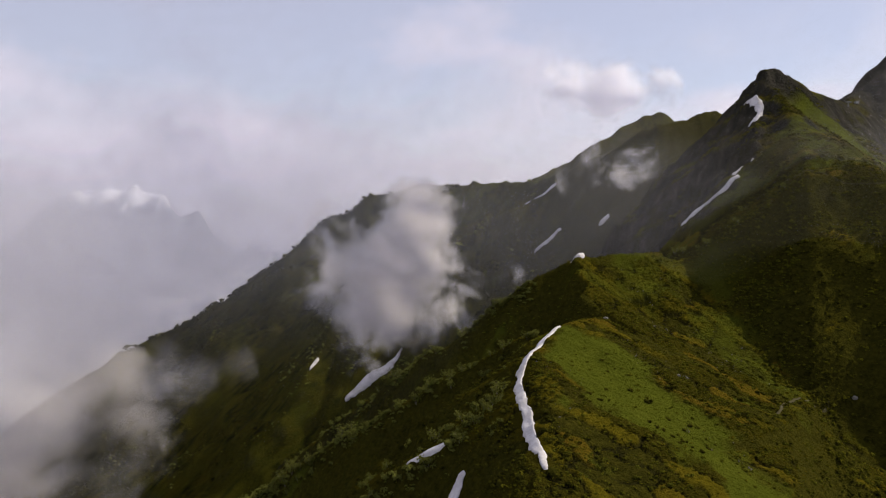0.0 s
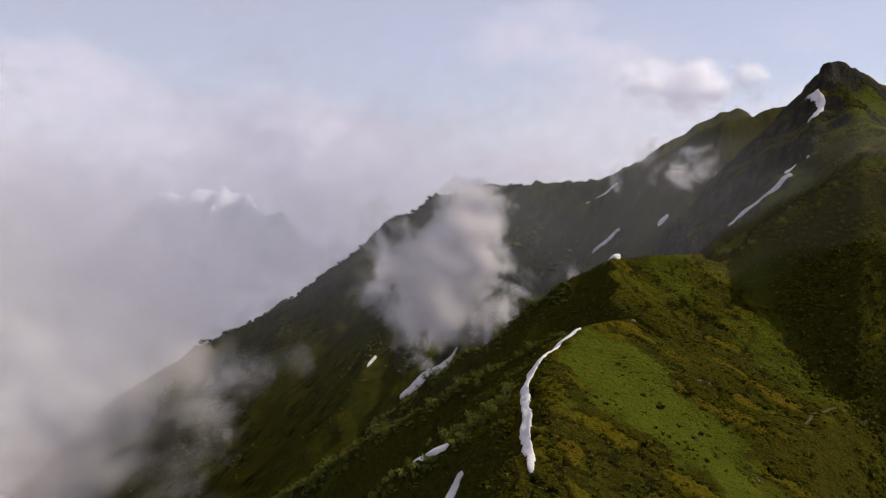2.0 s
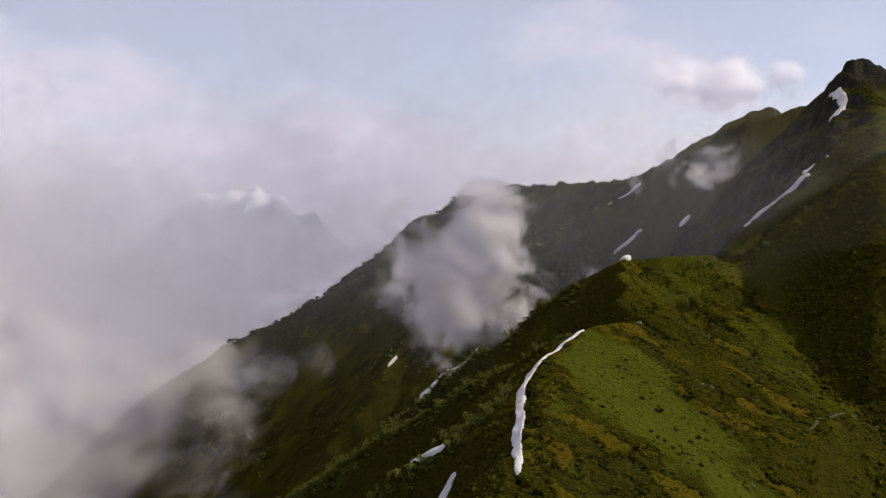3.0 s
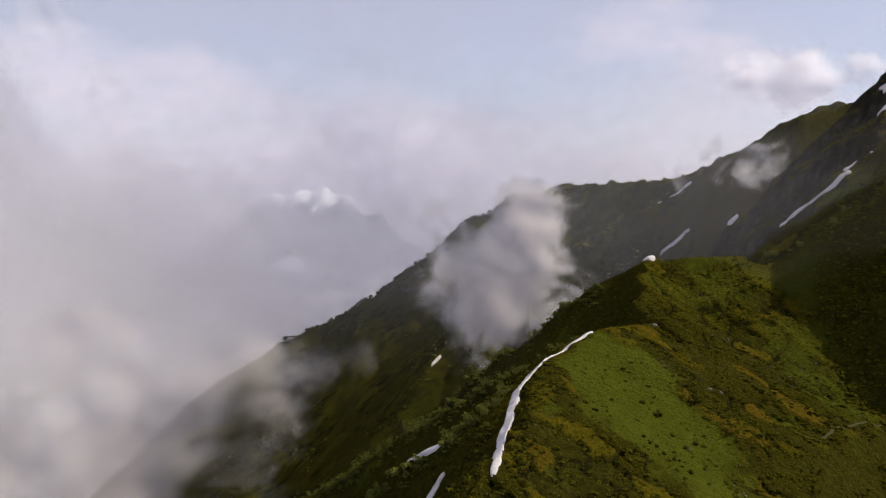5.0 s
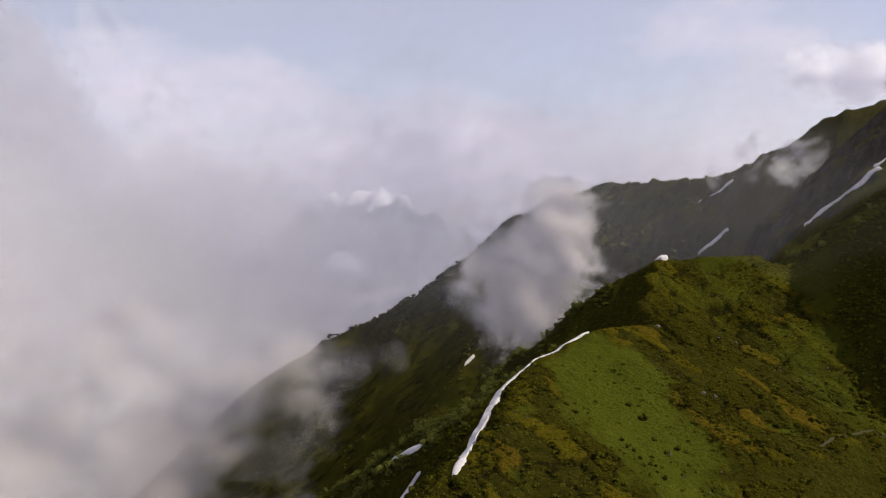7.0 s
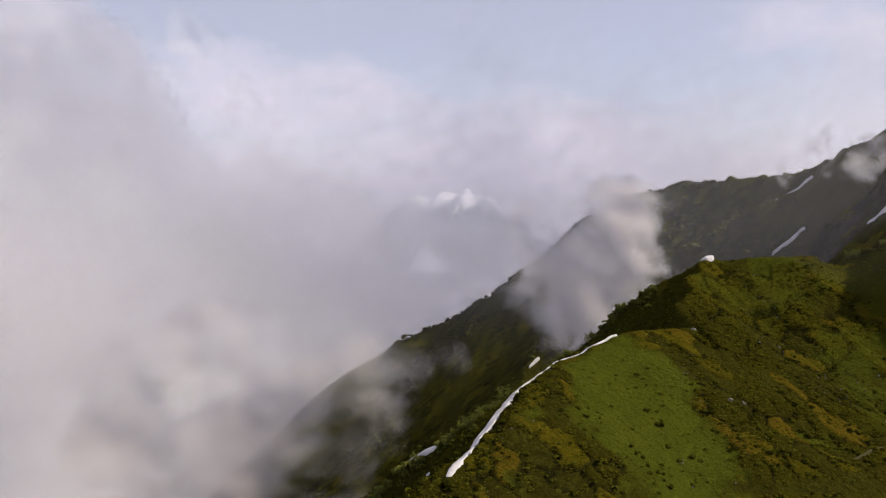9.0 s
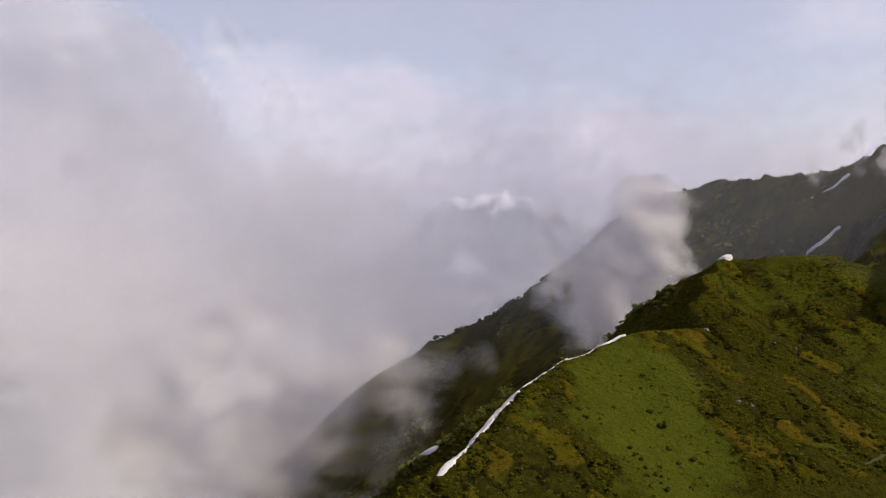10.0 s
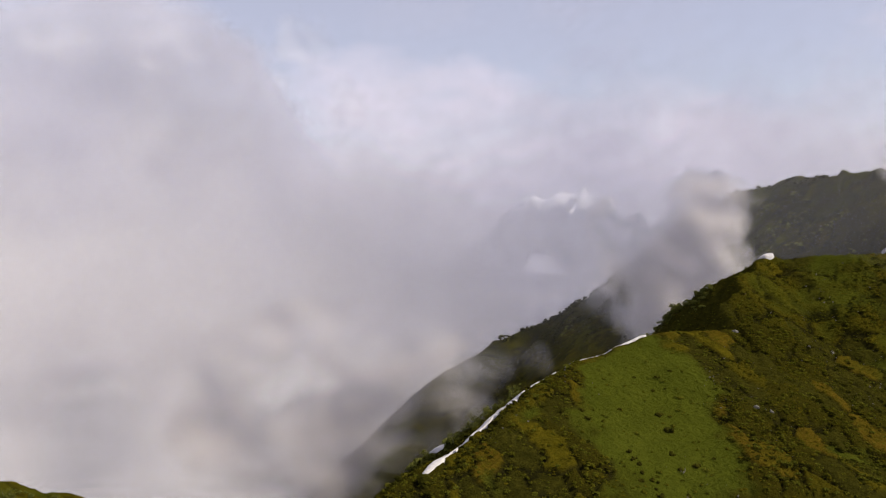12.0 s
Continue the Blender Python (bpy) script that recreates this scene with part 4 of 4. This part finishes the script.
tagged(new("far_mountain", far_mesh), "distant snow-streaked mountain rising out of the cloud", "mountain", kind="structure")


# ---- clouds ----
def cloud(label, centre, size, layers, mat, seed, cover=0.0, cells=46, face=(60, 20), thick=0.16, rag=0.45, bulge=0.08):
    """A cloud as stacked billowed sheets, thickest in its middle and fraying outwards. size: half extents across, in depth and up."""
    cx, cy, cz = centre
    rx, ry, rz = size
    fx, fy = face[0] - cx, face[1] - cy
    fl = math.hypot(fx, fy)
    dx, dy = -fx / fl, -fy / fl              # away from the viewer's side
    ax, ay = -dy, dx
    u = np.linspace(-1.25, 1.25, cells)
    U, W = np.meshgrid(u, np.linspace(-1.25, 1.25, max(10, int(cells * rz / rx))))
    verts, faces, dens, off = [], [], [], 0
    for k in range(layers):
        d0 = (k + 0.5) / layers * 2 - 1
        D = d0 + bulge * fbm(U * 2, W * 2, 1.3, 3, seed) * rx / ry
        n = fbm(U * rx + 12 * d0, W * rz - 8 * d0, max(rx, rz) * 0.62, 5, seed, 0.55)
        body = 1.5 * (1 - np.sqrt(U * U + W * W + d0 * d0 * 0.5)) + rag * n + cover
        den = np.minimum(body, 9.0 * (1.04 - np.hypot(U, W)))
        X = cx + ax * U * rx + dx * D * ry
        Y = cy + ay * U * rx + dy * D * ry
        Z = cz + W * rz + 0 * X
        ny, nx = U.shape
        i = np.arange((ny - 1) * (nx - 1))
        r, c = i // (nx - 1), i % (nx - 1)
        a = r * nx + c
        F = np.stack([a, a + 1, a + nx + 1, a + nx], 1)
        flat = den.ravel()
        F = F[(flat[F] > -1.3).any(1)]
        verts.append(np.stack([X, Y, Z], -1).reshape(-1, 3))
        faces.append(F + off)
        dens.append(flat)
        off += len(flat)
    V, F, Q = np.concatenate(verts), np.concatenate(faces), np.concatenate(dens)
    used = np.unique(F)
    remap = np.zeros(len(V), int)
    remap[used] = np.arange(len(used))
    me = bpy.data.meshes.new("cloud")
    me.from_pydata(V[used].tolist(), [], remap[F].tolist())
    me.shade_smooth()
    set_attr(me, "mist", Q[used])
    set_attr(me, "veil", np.full(len(used), thick))
    me.materials.append(mat)
    return tagged(new("cloud", me), label, "cloud", "clouds", "stuff")




def cloud_arc(label, radii, azimuths, heights, mat, seed, top, fray, thick, foot=-30.0, rise=4.0, far_mid=(60, 20), relief=0.012, amp=None, gaps=()):
    """A bank of cloud or haze that stands round the valley in an arc. top: (azimuth, elevation) pairs of its upper edge in degrees."""
    A0, E0 = np.meshgrid(np.linspace(*azimuths), np.linspace(*heights))
    V, F, Q, off = [], [], [], 0
    for k, R in enumerate(radii):
        n = fbm(A0 * 1.0 + 11 * k, E0 * 1.25, 9, 5, seed + k, 0.55)
        edge = np.interp(A0, [t[0] for t in top], [t[1] for t in top])
        den = smooth(-0.4 * fray, fray, edge - E0 + (amp or fray * 1.3) * n) * smooth(foot, foot + rise, E0)
        den = den * smooth(azimuths[0], azimuths[0] + 6, A0) * (1 - smooth(azimuths[1] - 6, azimuths[1], A0))
        for ga, ge, wa, we, much in gaps:          # thin places that one sees through
            den = den * (1 - much * np.exp(-((A0 - ga) / wa) ** 2 - ((E0 - ge + 0.9 * n) / we) ** 2))
        r = R * (1 + relief * fbm(A0, E0, 14 if relief < 0.02 else 8, 3 if relief < 0.02 else 4, seed + 20 + k))
        a, e = np.radians(A0), np.radians(E0)
        P = np.stack([far_mid[0] + r * np.sin(a), far_mid[1] + r * np.cos(a), 200 + r * np.tan(e)], -1)
        ny, nx = A0.shape
        i = np.arange((ny - 1) * (nx - 1))
        q = (i // (nx - 1)) * nx + i % (nx - 1)
        f = np.stack([q, q + 1, q + nx + 1, q + nx], 1)
        f = f[(den.ravel()[f] > 0.004).any(1)]
        V.append(P.reshape(-1, 3))
        F.append(f + off)
        Q.append(den.ravel() * thick)
        off += den.size
    V, F, Q = np.concatenate(V), np.concatenate(F), np.concatenate(Q)
    used = np.unique(F)
    remap = np.zeros(len(V), int)
    remap[used] = np.arange(len(used))
    me = bpy.data.meshes.new("cloud_bank")
    me.from_pydata(V[used].tolist(), [], remap[F].tolist())
    me.shade_smooth()
    set_attr(me, "mist", Q[used])
    me.materials.append(mat)
    return tagged(new("cloud_bank", me), label, "cloud", "clouds", "stuff")


def cloud_sheet(label, z, rough, x0, x1, y0, y1, step, mat, thick, seed, shore):
    """One level layer of the cloud sea that fills the valleys."""
    X, Y = np.meshgrid(np.arange(x0, x1, step), np.arange(y0, y1, step))
    Z = z + rough * fbm(X, Y, 420, 5, seed) + 0.4 * rough * fbm(X, Y, 90, 3, seed + 1)
    me = grid_mesh("cloud_sea", np.stack([X, Y, Z], -1).reshape(-1, 3), X.shape[1], X.shape[0])
    set_attr(me, "mist", np.clip(thick + shore * fbm(X, Y, 160, 4, seed + 2), 0, 9))
    me.materials.append(mat)
    return tagged(new("cloud_sea", me), label, "cloud", "clouds", "stuff")


cloud_sheet("sea of white cloud filling the valleys below", -300, 16, -4900, 4000, -1400, 4900, 50, SEA, 6.0, 90, 0)
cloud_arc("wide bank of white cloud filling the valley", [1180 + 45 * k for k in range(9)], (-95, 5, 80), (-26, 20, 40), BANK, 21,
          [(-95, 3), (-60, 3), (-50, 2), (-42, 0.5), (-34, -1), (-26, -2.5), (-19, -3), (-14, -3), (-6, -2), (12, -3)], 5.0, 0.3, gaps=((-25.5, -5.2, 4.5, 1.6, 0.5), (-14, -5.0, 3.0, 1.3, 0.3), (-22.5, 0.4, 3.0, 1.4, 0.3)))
# Tinted see-through sheets stand in for haze in the air, paling what's behind.
cloud_arc("thin haze over the slopes", [380, 430], (-60, 48, 90), (-30, 16, 40), WARM, 44, [(-60, 5), (0, 8), (48, 13)], 5.0, 0.015, -22, 18)
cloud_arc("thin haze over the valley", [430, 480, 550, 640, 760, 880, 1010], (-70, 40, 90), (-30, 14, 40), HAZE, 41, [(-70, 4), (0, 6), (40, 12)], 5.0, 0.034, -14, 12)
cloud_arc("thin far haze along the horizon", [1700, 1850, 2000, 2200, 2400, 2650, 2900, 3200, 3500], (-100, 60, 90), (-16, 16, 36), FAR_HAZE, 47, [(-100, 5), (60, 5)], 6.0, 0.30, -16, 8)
cloud("ragged pale cloud drifting across the dark mountainside", (-38, 640, 133), (98, 14, 78), 14, MIST, 3, 0.1, cells=40, thick=0.2)
cloud("small wisp of cloud clinging to the ridge", (146, 630, 219), (52, 8, 36), 8, MIST, 9, 0.05, cells=30, thick=0.28)
cloud("thick mist spilling over the foot of the ridge", (-375, 610, -25), (165, 26, 120), 12, VEIL, 15, 0.15, cells=40, thick=0.2)
cloud("soft mist hanging in the valley", (-176, 300, 110), (56, 12, 56), 8, VEIL, 36, -0.3, cells=36, thick=0.12)
cloud("low mist creeping up the shaded flank", (-200, 540, -74), (115, 16, 60), 10, VEIL, 18, -0.1, cells=40, thick=0.18)
cloud("faint wisp trailing along the low ridge", (-218, 638, 47), (60, 7, 34), 6, VEIL, 23, 0.0, cells=30, thick=0.14)
cloud("small heaped cloud above the far ridge", (520, 2500, 558), (230, 40, 145), 11, WHITE, 29, -0.1, cells=60, thick=0.22)
for place, size, seed in (((-250, 1125, 88), (48, 10, 26), 31), ((-300, 1140, 56), (58, 10, 32), 32), ((-350, 1140, 26), (60, 10, 34), 33), ((-400, 1125, 0), (62, 10, 34), 34), ((-450, 1095, -34), (66, 10, 38), 35)):
    cloud("bright low cloud lying behind the ridge", place, size, 7, WHITE, seed, 0.15, cells=30, thick=0.22)
TOWERS = [(-100, 13), (-70, 14), (-63, 12.5), (-57, 14.5), (-50, 14), (-46, 11), (-43, 6), (-40, 1), (-37, -5), (-30, -9)]
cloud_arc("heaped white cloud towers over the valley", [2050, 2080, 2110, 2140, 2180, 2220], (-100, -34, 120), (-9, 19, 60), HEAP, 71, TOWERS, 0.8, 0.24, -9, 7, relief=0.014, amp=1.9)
# darkened mist in front, toning down the over-bright west
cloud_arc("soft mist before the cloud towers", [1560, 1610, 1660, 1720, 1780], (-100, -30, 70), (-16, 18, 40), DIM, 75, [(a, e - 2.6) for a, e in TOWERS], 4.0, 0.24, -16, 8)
# Whiter tint than the towers' own, so these tops come out bright.
for place, size, seed in (((-1175, 760, 480), (100, 30, 55), 52), ((-1030, 900, 475), (80, 30, 50), 53), ((-905, 1090, 490), (90, 30, 80), 61), ((-835, 1150, 385), (62, 30, 62), 66), ((-950, 1040, 420), (70, 30, 60), 67)):
    cloud("bright heaped top among the cloud towers", place, size, 8, WHITE, seed, -0.1, cells=36, thick=0.06)
